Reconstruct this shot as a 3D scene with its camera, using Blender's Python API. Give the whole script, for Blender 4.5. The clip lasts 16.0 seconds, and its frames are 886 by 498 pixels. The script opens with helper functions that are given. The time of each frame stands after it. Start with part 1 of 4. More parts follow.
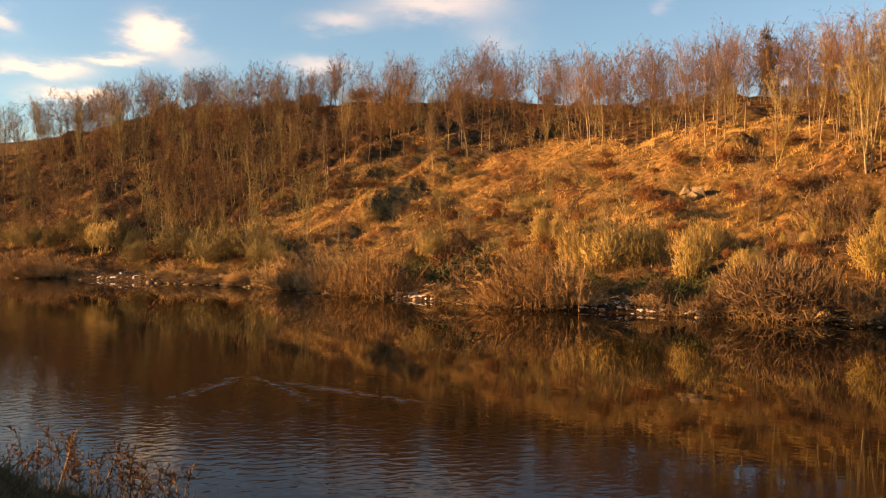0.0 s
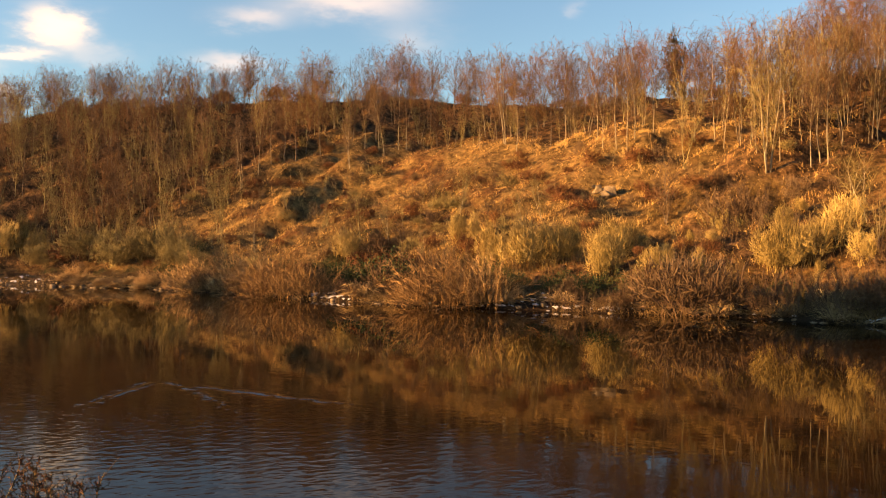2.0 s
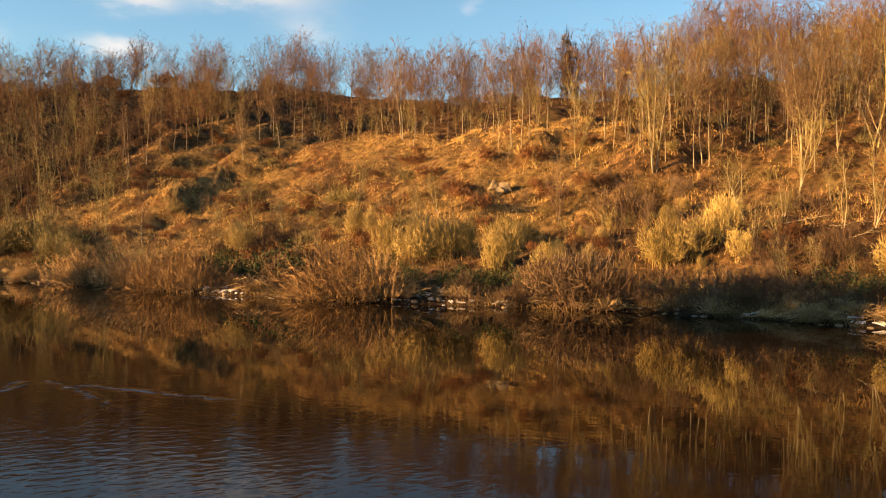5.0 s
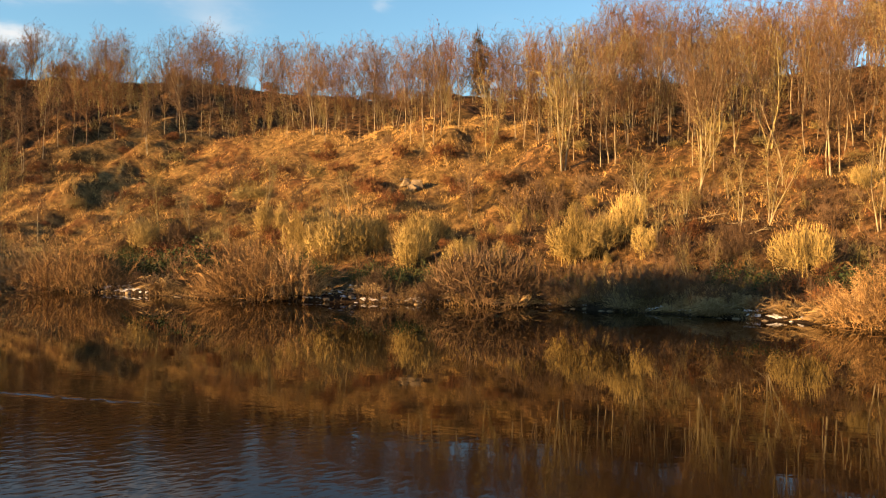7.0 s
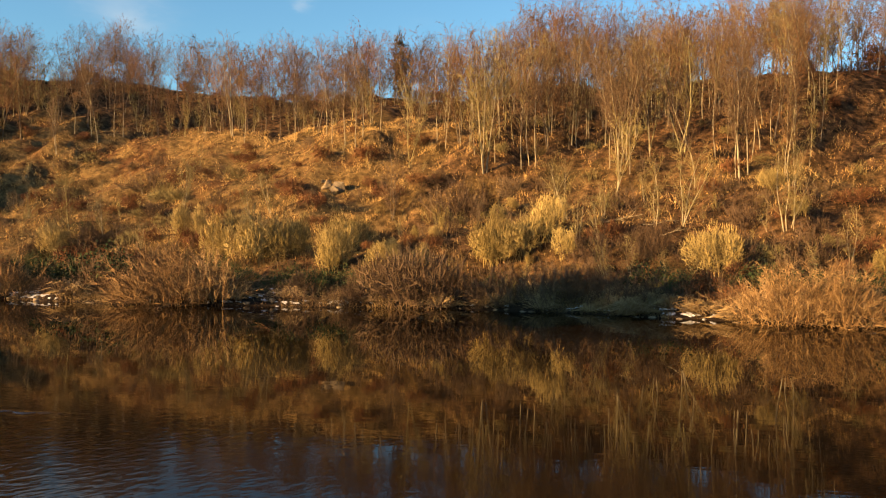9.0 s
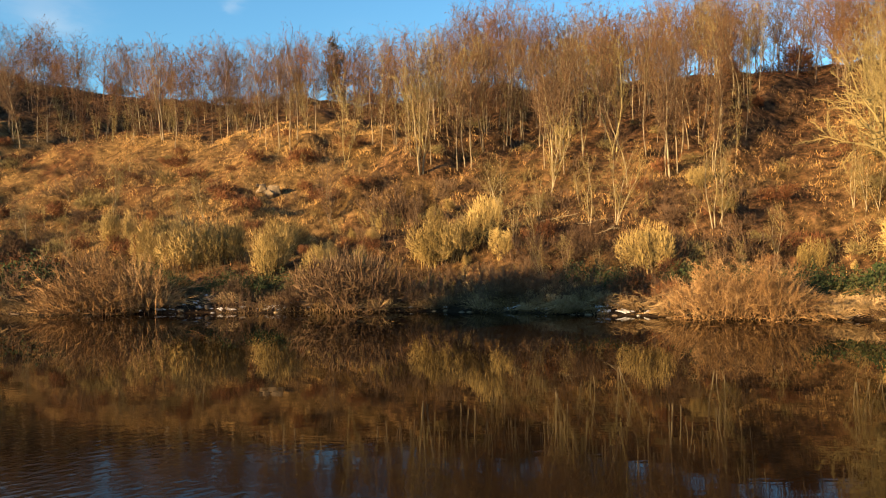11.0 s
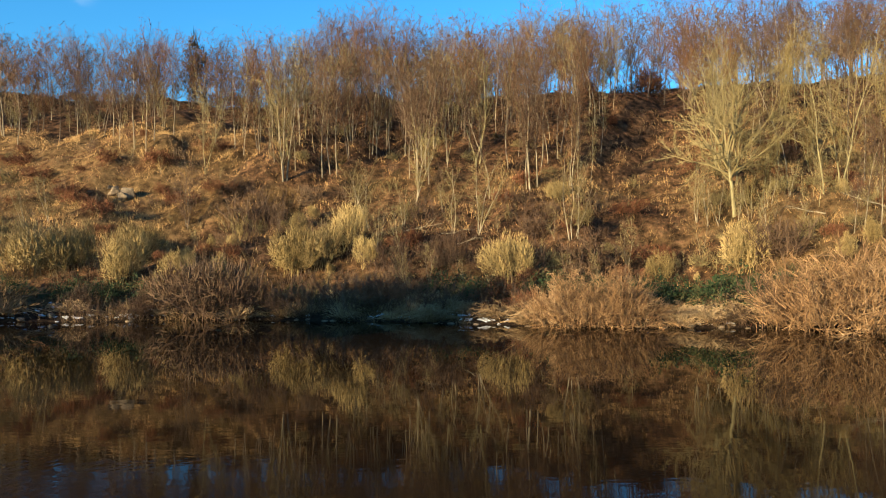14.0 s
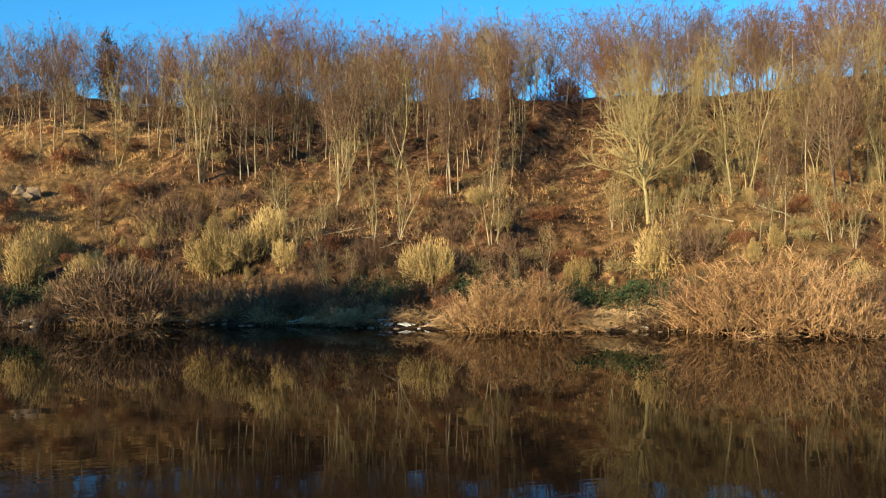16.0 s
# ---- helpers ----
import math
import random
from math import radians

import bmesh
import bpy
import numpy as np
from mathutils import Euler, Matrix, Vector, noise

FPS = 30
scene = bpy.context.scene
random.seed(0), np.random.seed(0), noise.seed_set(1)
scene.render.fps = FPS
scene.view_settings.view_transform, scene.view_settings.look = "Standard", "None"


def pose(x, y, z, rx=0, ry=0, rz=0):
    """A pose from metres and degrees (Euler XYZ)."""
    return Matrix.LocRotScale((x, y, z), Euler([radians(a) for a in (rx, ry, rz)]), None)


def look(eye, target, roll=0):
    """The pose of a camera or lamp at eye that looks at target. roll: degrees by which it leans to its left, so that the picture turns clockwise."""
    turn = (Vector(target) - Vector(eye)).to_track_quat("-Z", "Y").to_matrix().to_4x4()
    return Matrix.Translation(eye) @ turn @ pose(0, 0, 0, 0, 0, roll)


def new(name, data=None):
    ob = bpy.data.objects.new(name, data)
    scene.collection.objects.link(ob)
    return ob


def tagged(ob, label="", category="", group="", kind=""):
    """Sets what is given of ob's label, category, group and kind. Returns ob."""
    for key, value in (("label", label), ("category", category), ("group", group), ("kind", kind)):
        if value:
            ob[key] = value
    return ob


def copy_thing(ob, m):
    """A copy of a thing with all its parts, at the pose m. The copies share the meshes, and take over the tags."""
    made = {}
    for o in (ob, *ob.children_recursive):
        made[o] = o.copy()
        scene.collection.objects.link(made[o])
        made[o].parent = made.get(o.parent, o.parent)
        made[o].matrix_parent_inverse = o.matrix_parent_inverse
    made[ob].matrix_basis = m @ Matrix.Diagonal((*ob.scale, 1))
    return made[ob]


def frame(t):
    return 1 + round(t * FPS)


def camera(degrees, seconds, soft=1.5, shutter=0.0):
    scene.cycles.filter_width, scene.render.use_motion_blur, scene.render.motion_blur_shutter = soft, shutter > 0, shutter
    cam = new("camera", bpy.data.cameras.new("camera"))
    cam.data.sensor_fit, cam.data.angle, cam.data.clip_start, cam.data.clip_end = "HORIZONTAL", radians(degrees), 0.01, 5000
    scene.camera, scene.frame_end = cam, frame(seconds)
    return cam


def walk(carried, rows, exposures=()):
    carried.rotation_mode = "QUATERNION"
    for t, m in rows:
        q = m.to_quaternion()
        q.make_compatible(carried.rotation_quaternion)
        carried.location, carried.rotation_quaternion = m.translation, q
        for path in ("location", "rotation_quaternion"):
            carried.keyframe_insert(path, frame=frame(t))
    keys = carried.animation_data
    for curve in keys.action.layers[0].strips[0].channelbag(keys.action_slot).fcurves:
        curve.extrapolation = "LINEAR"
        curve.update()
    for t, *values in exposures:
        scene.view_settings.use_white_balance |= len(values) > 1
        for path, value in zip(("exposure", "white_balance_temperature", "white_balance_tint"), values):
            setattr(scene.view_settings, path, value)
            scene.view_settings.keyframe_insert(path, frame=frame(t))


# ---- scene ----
cam = camera(56.57, 16.0, soft=1.15)
EYE = 4.5
# seconds, pitch, heading, roll: a slow turn to the right from one spot on the near bank
PATH = [(0.0, -0.01, 49.02, 0.50), (0.5, 0.13, 47.80, 0.61), (1.0, 0.30, 45.82, 0.67), (1.5, 0.26, 44.18, 0.22),
        (2.0, -0.03, 43.30, 0.01), (2.5, -0.23, 42.38, 0.13), (3.0, -0.14, 40.75, 0.29), (3.5, -0.16, 39.05, 0.20),
        (4.0, -0.17, 37.88, 0.33), (6.5, -0.67, 32.13, 0.43), (7.0, -0.54, 30.00, 0.44), (7.5, -0.30, 28.04, 0.56),
        (8.0, -0.23, 26.65, 0.64), (10.5, -0.47, 21.62, -0.90), (11.0, -0.27, 20.30, -0.93), (11.5, -0.05, 19.12, -0.93),
        (12.0, 0.06, 17.95, -0.79), (12.5, 0.17, 16.22, -0.54), (13.0, 0.16, 14.28, -0.38), (13.5, 0.21, 12.47, -0.21),
        (14.0, 0.24, 10.88, -0.16), (14.5, 0.32, 9.79, -0.21), (15.0, 0.36, 8.34, -0.18), (15.5, 0.53, 6.80, 0.06),
        (16.0, 0.55, 5.37, 0.16)]
walk(cam, [(t, pose(0, 0, EYE, 90 + p, 0, h) @ pose(0, 0, 0, 0, 0, r)) for t, p, h, r in PATH],
     exposures=[(0.0, 2.05, 9300, 24), (3.0, 2.14, 8600, 18), (7.0, 2.15, 7654, 10), (7.5, 2.01, 7527, 10), (8.0, 1.91, 7300, 8), (10.5, 1.95, 6500, 4), (12.0, 1.86, 5650, -2), (13.5, 1.73, 4820, -6), (16.0, 1.69, 4640, -8)])

# ---- world and sun ----
SUN_EL, SUN_AZ = 11.0, -145.0      # azimuth from +y, clockwise to +x
SKY, SKY_TINT, CLOUD = 0.047, (1.22, 1.42, 1.50, 1), (6.4, 5.8, 5.6, 1)
LIT_CLOUD = (9.0, 7.6, 6.0, 1)
world = bpy.data.worlds.new("sky")
scene.world = world
world.use_nodes = True


# clouds: azimuth, height, half width, half height in degrees, weight
CLOUDS = [(-68.6, 13.7, 1.7, 1.2, 1.5), (-75.5, 10.9, 2.8, 0.45, 0.9), (-71.0, 11.8, 1.9, 0.35, 0.8), (-73.3, 9.4, 3.0, 0.5, 0.9),
          (-56.4, 15.2, 2.4, 0.7, 0.7), (-49.7, 16.6, 5.0, 1.0, 0.9), (-45.4, 14.2, 2.6, 1.2, 0.5), (-57.9, 12.3, 2.4, 0.6, 0.8),
          (-65.7, 12.3, 1.8, 0.8, 0.45), (-34.3, 16.0, 0.7, 0.5, 0.4), (21.5, 14.7, 2.4, 0.9, 0.6), (-77.5, 13.4, 1.2, 0.8, 0.7), (-74.5, 11.0, 3.6, 1.3, 0.2), (-71.0, 20.5, 7.0, 2.6, 1.0), (-55.0, 22.5, 6.0, 1.6, 0.6)]


def make_sky():
    nt = world.node_tree
    nt.nodes.clear()
    out = nt.nodes.new("ShaderNodeOutputWorld")
    bg = nt.nodes.new("ShaderNodeBackground")
    sky = nt.nodes.new("ShaderNodeTexSky")
    sky.sky_type = "NISHITA"
    sky.sun_disc = False
    sky.sun_elevation, sky.sun_rotation = radians(SUN_EL), radians(SUN_AZ)
    sky.air_density, sky.dust_density, sky.ozone_density = 1.2, 0.2, 4.0
    bg.inputs["Strength"].default_value = SKY

    def calc(op, a, b=None, c=None):
        n = nt.nodes.new("ShaderNodeMath")
        n.operation = op
        for i, q in enumerate((a, b, c)):
            if q is None:
                continue
            if isinstance(q, (int, float)):
                n.inputs[i].default_value = q
            else:
                nt.links.new(q, n.inputs[i])
        return n.outputs[0]

    tc = nt.nodes.new("ShaderNodeTexCoord")
    sp = nt.nodes.new("ShaderNodeSeparateXYZ")
    nt.links.new(tc.outputs["Generated"], sp.inputs[0])
    az = calc("MULTIPLY", calc("ARCTAN2", sp.outputs[0], sp.outputs[1]), 57.2958)
    el = calc("MULTIPLY", calc("ARCSINE", sp.outputs[2]), 57.2958)
    mp = nt.nodes.new("ShaderNodeMapping")
    mp.inputs["Scale"].default_value = (1, 1, 2.6)
    nt.links.new(tc.outputs["Generated"], mp.inputs[0])
    n1 = nt.nodes.new("ShaderNodeTexNoise")
    n1.inputs["Scale"].default_value, n1.inputs["Detail"].default_value, n1.inputs["Roughness"].default_value = 17.0, 7.0, 0.58
    nt.links.new(mp.outputs[0], n1.inputs["Vector"])
    n2 = nt.nodes.new("ShaderNodeTexNoise")
    n2.inputs["Scale"].default_value, n2.inputs["Detail"].default_value = 6.0, 6.0
    nt.links.new(mp.outputs[0], n2.inputs["Vector"])
    wob = calc("SUBTRACT", n1.outputs[0], 0.5)
    azw, elw = calc("MULTIPLY_ADD", wob, 4.0, az), calc("MULTIPLY_ADD", wob, 2.2, el)
    total = calc("MULTIPLY", calc("SUBTRACT", n2.outputs[0], 0.64), 1.2)
    total = calc("MAXIMUM", total, 0.0)
    near_sun = None
    for a, e, wa, we, k in CLOUDS:
        u = calc("POWER", calc("ABSOLUTE", calc("DIVIDE", calc("SUBTRACT", azw, a), wa)), 2.0)
        v2 = calc("POWER", calc("ABSOLUTE", calc("DIVIDE", calc("SUBTRACT", elw, e), we)), 2.0)
        g = calc("EXPONENT", calc("MULTIPLY", calc("ADD", u, v2), -0.8))
        total = calc("MULTIPLY_ADD", g, k, total)
        if a < -66 and e < 30:
            near_sun = g if near_sun is None else calc("MAXIMUM", near_sun, g)
    dense = nt.nodes.new("ShaderNodeMapRange")
    dense.interpolation_type = "SMOOTHSTEP"
    dense.inputs["From Min"].default_value, dense.inputs["From Max"].default_value = 0.0, 1.5
    nt.links.new(total, dense.inputs["Value"])
    tint = nt.nodes.new("ShaderNodeMix")
    tint.data_type, tint.blend_type = "RGBA", "MULTIPLY"
    tint.inputs[0].default_value = 1.0
    nt.links.new(sky.outputs[0], tint.inputs[6])
    tint.inputs[7].default_value = SKY_TINT
    mx = nt.nodes.new("ShaderNodeMix")
    mx.data_type = "RGBA"
    nt.links.new(calc("POWER", dense.outputs[0], 1.1), mx.inputs[0])
    nt.links.new(tint.outputs[2], mx.inputs[6])
    glow = nt.nodes.new("ShaderNodeMix")
    glow.data_type = "RGBA"
    nt.links.new(near_sun, glow.inputs[0])
    glow.inputs[6].default_value, glow.inputs[7].default_value = CLOUD, LIT_CLOUD
    nt.links.new(glow.outputs[2], mx.inputs[7])
    nt.links.new(mx.outputs[2], bg.inputs[0])
    nt.links.new(bg.outputs[0], out.inputs[0])


make_sky()
sun = new("sun", bpy.data.lights.new("sun", "SUN"))
sun.data.energy, sun.data.angle, sun.data.color = 5.0, radians(0.6), (1.0, 0.605, 0.275)
sa, se = radians(SUN_AZ), radians(SUN_EL)
sun.matrix_world = look((0, 0, 60), (-math.sin(sa) * math.cos(se), -math.cos(sa) * math.cos(se), 60 - math.sin(se)))


# ---- materials ----
def mat(name, rough=0.9, spec=0.2):
    m = bpy.data.materials.new(name)
    m.use_nodes = True
    nt = m.node_tree
    b = nt.nodes["Principled BSDF"]
    b.inputs["Roughness"].default_value = rough
    b.inputs["Specular IOR Level"].default_value = spec
    return m, nt, b


def node(nt, kind, **props):
    n = nt.nodes.new(kind)
    for k, v in props.items():
        n.inputs[k].default_value = v
    return n


def ramp(nt, fac, stops):
    r = nt.nodes.new("ShaderNodeValToRGB")
    e = r.color_ramp.elements
    while len(e) < len(stops):
        e.new(0.5)
    for el, (p, c) in zip(e, stops):
        el.position, el.color = p, (*c, 1)
    nt.links.new(fac, r.inputs[0])
    return r.outputs[0]


def twig_mat(name, stops, per="island", rough=0.85):
    m, nt, b = mat(name, rough)
    if per == "island":
        src = nt.nodes.new("ShaderNodeNewGeometry").outputs["Random Per Island"]
    else:
        src = nt.nodes.new("ShaderNodeObjectInfo").outputs["Random"]
    oi = nt.nodes.new("ShaderNodeObjectInfo")
    mx = nt.nodes.new("ShaderNodeMath")
    mx.operation = "MULTIPLY_ADD"
    nt.links.new(oi.outputs["Random"], mx.inputs[0])
    mx.inputs[1].default_value = 0.55
    ml = nt.nodes.new("ShaderNodeMath")
    ml.operation = "MULTIPLY"
    nt.links.new(src, ml.inputs[0])
    ml.inputs[1].default_value = 0.45
    nt.links.new(ml.outputs[0], mx.inputs[2])
    nt.links.new(ramp(nt, mx.outputs[0], stops), b.inputs["Base Color"])
    return m


def bark_mat(name, light, dark, scale=1.2, amount=0.5):
    m, nt, b = mat(name, 0.9)
    tc = nt.nodes.new("ShaderNodeTexCoord")
    mp = nt.nodes.new("ShaderNodeMapping")
    mp.inputs["Scale"].default_value = (3, 3, 1)
    nt.links.new(tc.outputs["Object"], mp.inputs[0])
    n = node(nt, "ShaderNodeTexNoise", Scale=scale, Detail=6.0, Roughness=0.7)
    nt.links.new(mp.outputs[0], n.inputs["Vector"])
    nt.links.new(ramp(nt, n.outputs[0], [(amount - 0.12, dark), (amount + 0.1, light)]), b.inputs["Base Color"])
    bp = node(nt, "ShaderNodeBump", Strength=0.5, Distance=0.02)
    nt.links.new(n.outputs[0], bp.inputs["Height"])
    nt.links.new(bp.outputs[0], b.inputs["Normal"])
    return m


M_BIRCH = bark_mat("pale_bark", (0.310, 0.260, 0.167), (0.081, 0.062, 0.037), 1.2, 0.46)
M_GREY = bark_mat("grey_brown_bark", (0.180, 0.138, 0.090), (0.060, 0.044, 0.030), 1.5, 0.5)
M_MOSSY = bark_mat("mossy_bark", (0.286, 0.245, 0.116), (0.102, 0.082, 0.041), 1.2, 0.45)
M_TWIG_RED = twig_mat("russet_twigs", [(0.0, (0.071, 0.036, 0.017)), (0.5, (0.132, 0.069, 0.031)), (1.0, (0.177, 0.104, 0.052))])
M_TWIG_BRN = twig_mat("brown_twigs", [(0.0, (0.062, 0.038, 0.023)), (0.5, (0.105, 0.066, 0.037)), (1.0, (0.142, 0.099, 0.057))])
M_TWIG_OLV = twig_mat("olive_twigs", [(0.0, (0.113, 0.085, 0.034)), (0.5, (0.180, 0.140, 0.056)), (1.0, (0.236, 0.192, 0.085))])
M_TWIG_YEL = twig_mat("straw_twigs", [(0.0, (0.10, 0.072, 0.024)), (0.5, (0.28, 0.205, 0.075)), (1.0, (0.45, 0.335, 0.135))])
M_TWIG_ORG = twig_mat("orange_twigs", [(0.0, (0.085, 0.046, 0.020)), (0.5, (0.25, 0.150, 0.064)), (1.0, (0.46, 0.31, 0.155))])
M_COPPER = twig_mat("copper_leaves", [(0.0, (0.055, 0.020, 0.012)), (0.5, (0.12, 0.046, 0.024)), (1.0, (0.19, 0.082, 0.036))])
M_NEEDLE = twig_mat("dark_needles", [(0.0, (0.030, 0.024, 0.014)), (0.5, (0.060, 0.046, 0.026)), (1.0, (0.10, 0.078, 0.042))])
M_GRASS = twig_mat("dry_grass", [(0.0, (0.162, 0.090, 0.026)), (0.45, (0.382, 0.235, 0.081)), (1.0, (0.563, 0.396, 0.170))])


def ground_mat():
    m, nt, b = mat("hillside", 0.95, 0.1)
    tc = nt.nodes.new("ShaderNodeNewGeometry")
    n1 = node(nt, "ShaderNodeTexNoise", Scale=0.09, Detail=8.0, Roughness=0.65)
    n2 = node(nt, "ShaderNodeTexNoise", Scale=1.1, Detail=9.0, Roughness=0.75)
    for n in (n1, n2):
        nt.links.new(tc.outputs["Position"], n.inputs["Vector"])
    c1 = ramp(nt, n1.outputs[0], [(0.30, (0.052, 0.043, 0.017)), (0.42, (0.155, 0.095, 0.034)), (0.52, (0.257, 0.163, 0.062)), (0.62, (0.138, 0.065, 0.026)), (0.75, (0.069, 0.034, 0.017))])
    # leaf litter and dead bracken under the woods
    sp = nt.nodes.new("ShaderNodeSeparateXYZ")
    nt.links.new(tc.outputs["Position"], sp.inputs[0])

    def calc(op, a, c):
        n = nt.nodes.new("ShaderNodeMath")
        n.operation = op
        for i, q in enumerate((a, c)):
            if isinstance(q, (int, float)):
                n.inputs[i].default_value = q
            else:
                nt.links.new(q, n.inputs[i])
        return n.outputs[0]

    def step(v, lo, hi):
        n = nt.nodes.new("ShaderNodeMapRange")
        n.interpolation_type = "SMOOTHSTEP"
        n.inputs["From Min"].default_value, n.inputs["From Max"].default_value = lo, hi
        nt.links.new(v, n.inputs["Value"])
        return n.outputs[0]

    wob = calc("MULTIPLY", calc("SUBTRACT", n1.outputs[0], 0.5), 40.0)
    x, y = calc("ADD", sp.outputs[0], wob), calc("ADD", sp.outputs[1], wob)
    left = step(calc("MULTIPLY", x, -1.0), 104.0, 114.0)
    right = calc("MULTIPLY", calc("SUBTRACT", step(x, -44.0, -34.0), step(x, 9.0, 15.0)), calc("MAXIMUM", step(y, 74.0, 84.0), calc("MULTIPLY", step(y, 54.0, 60.0), step(n1.outputs[0], 0.40, 0.54))))
    back = step(y, 91.0, 97.0)
    wood = calc("MAXIMUM", calc("MAXIMUM", left, right), back)
    litter = ramp(nt, n2.outputs[0], [(0.3, (0.037, 0.025, 0.013)), (0.5, (0.117, 0.065, 0.028)), (0.7, (0.248, 0.139, 0.063))])
    mw = nt.nodes.new("ShaderNodeMix")
    mw.data_type = "RGBA"
    nt.links.new(wood, mw.inputs[0])
    nt.links.new(c1, mw.inputs[6])
    nt.links.new(litter, mw.inputs[7])
    # dark wet soil along the water, with the shade of the bank's hollows painted in
    soil_shade = nt.nodes.new("ShaderNodeMix")
    soil_shade.data_type = "RGBA"
    nt.links.new(step(calc("MULTIPLY", calc("ADD", sp.outputs[2], calc("MULTIPLY", calc("SUBTRACT", n2.outputs[0], 0.5), 1.2)), -1.0), -1.25, -0.55), soil_shade.inputs[0])
    nt.links.new(mw.outputs[2], soil_shade.inputs[6])
    soil_shade.inputs[7].default_value = (0.045, 0.030, 0.018, 1)
    # shade between the tufts painted in: colour multiplied dark in the bump's hollows
    gap_shade = ramp(nt, n2.outputs[0], [(0.37, (0.12, 0.10, 0.08)), (0.60, (1.0, 1.0, 1.0))])
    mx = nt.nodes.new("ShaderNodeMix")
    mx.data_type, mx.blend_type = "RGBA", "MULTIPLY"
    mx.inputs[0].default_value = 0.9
    nt.links.new(soil_shade.outputs[2], mx.inputs[6])
    nt.links.new(gap_shade, mx.inputs[7])
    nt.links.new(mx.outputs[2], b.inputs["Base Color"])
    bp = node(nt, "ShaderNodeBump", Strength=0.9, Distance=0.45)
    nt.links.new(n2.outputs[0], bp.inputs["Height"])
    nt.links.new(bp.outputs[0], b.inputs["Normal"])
    return m


def water_mat():
    m, nt, b = mat("river_water", 0.015, 0.5)
    b.inputs["Base Color"].default_value = (0.010, 0.006, 0.003, 1)
    b.inputs["IOR"].default_value = 1.15
    g = nt.nodes.new("ShaderNodeNewGeometry").outputs["Position"]
    sp = nt.nodes.new("ShaderNodeSeparateXYZ")
    nt.links.new(g, sp.inputs[0])

    def calc(op, a, c=None, e=None):
        n = nt.nodes.new("ShaderNodeMath")
        n.operation = op
        for i, q in enumerate((a, c, e)):
            if isinstance(q, (int, float)):
                n.inputs[i].default_value = q
            elif q is not None:
                nt.links.new(q, n.inputs[i])
        return n.outputs[0]

    def smooth(v, lo, hi):
        n = nt.nodes.new("ShaderNodeMapRange")
        n.interpolation_type = "SMOOTHSTEP"
        n.inputs["From Min"].default_value, n.inputs["From Max"].default_value = lo, hi
        nt.links.new(v, n.inputs["Value"])
        return n.outputs[0]

    def waves(sx, sy, scale, detail, turn=0.0):
        rot = nt.nodes.new("ShaderNodeMapping")
        rot.inputs["Rotation"].default_value = (0, 0, radians(turn))
        nt.links.new(g, rot.inputs[0])
        mp = nt.nodes.new("ShaderNodeMapping")
        mp.inputs["Scale"].default_value = (sx, sy, 1)
        nt.links.new(rot.outputs[0], mp.inputs[0])
        n = node(nt, "ShaderNodeTexNoise", Scale=scale, Detail=detail, Roughness=0.5)
        nt.links.new(mp.outputs[0], n.inputs["Vector"])
        return n.outputs[0]

    # a light air ruffles the near water upstream; the rest lies almost still
    ruffle = calc("MULTIPLY", smooth(calc("MULTIPLY_ADD", sp.outputs[1], -1.0, waves(0.12, 0.2, 1.0, 3.0)), -19.0, -10.5), smooth(calc("MULTIPLY", sp.outputs[0], -1.0), 4.0, 14.0))
    calm = calc("MULTIPLY", waves(0.45, 1.6, 1.0, 2.0), 0.0006)
    fine = calc("MULTIPLY", calc("MULTIPLY", waves(0.8, 3.0, 1.0, 2.0, -20.0), 0.0018), calc("SUBTRACT", 1.03, smooth(sp.outputs[1], 15.0, 32.0)))
    chop = calc("MULTIPLY", calc("MULTIPLY", waves(2.6, 4.2, 1.0, 1.5, -62.0), ruffle), 0.0085)
    h = calc("ADD", calc("ADD", calm, fine), chop)
    # the two arms of a swimming bird's wake, from where it set out
    for ax, ay, turn, reach in ((-25.9, 13.7, 12.0, 9.5), (-26.2, 13.5, -53.0, 5.5), (-25.2, 13.9, -14.0, 6.0)):
        c, s = math.cos(radians(turn)), math.sin(radians(turn))
        dx, dy = calc("SUBTRACT", sp.outputs[0], ax), calc("SUBTRACT", sp.outputs[1], ay)
        u = calc("ADD", calc("MULTIPLY", dx, c), calc("MULTIPLY", dy, s))
        v = calc("SUBTRACT", calc("MULTIPLY", dy, c), calc("MULTIPLY", dx, s))
        v = calc("ADD", v, calc("MULTIPLY", calc("SUBTRACT", waves(0.8, 0.8, 1.0, 1.0), 0.5), 0.5))
        wide = calc("EXPONENT", calc("MULTIPLY", calc("MULTIPLY", v, v), -9.0))
        run = calc("MULTIPLY", smooth(u, -0.1, 0.5), calc("SUBTRACT", 1.0, smooth(u, reach * 0.5, reach)))
        ring = calc("SINE", calc("MULTIPLY", v, 11.0))
        h = calc("ADD", h, calc("MULTIPLY", calc("MULTIPLY", wide, run), calc("MULTIPLY", calc("MULTIPLY", ring, smooth(waves(1.6, 1.6, 1.0, 2.0), 0.42, 0.58)), 0.017)))
    bp = node(nt, "ShaderNodeBump", Strength=1.0, Distance=1.0)
    nt.links.new(h, bp.inputs["Height"])
    nt.links.new(bp.outputs[0], b.inputs["Normal"])
    return m


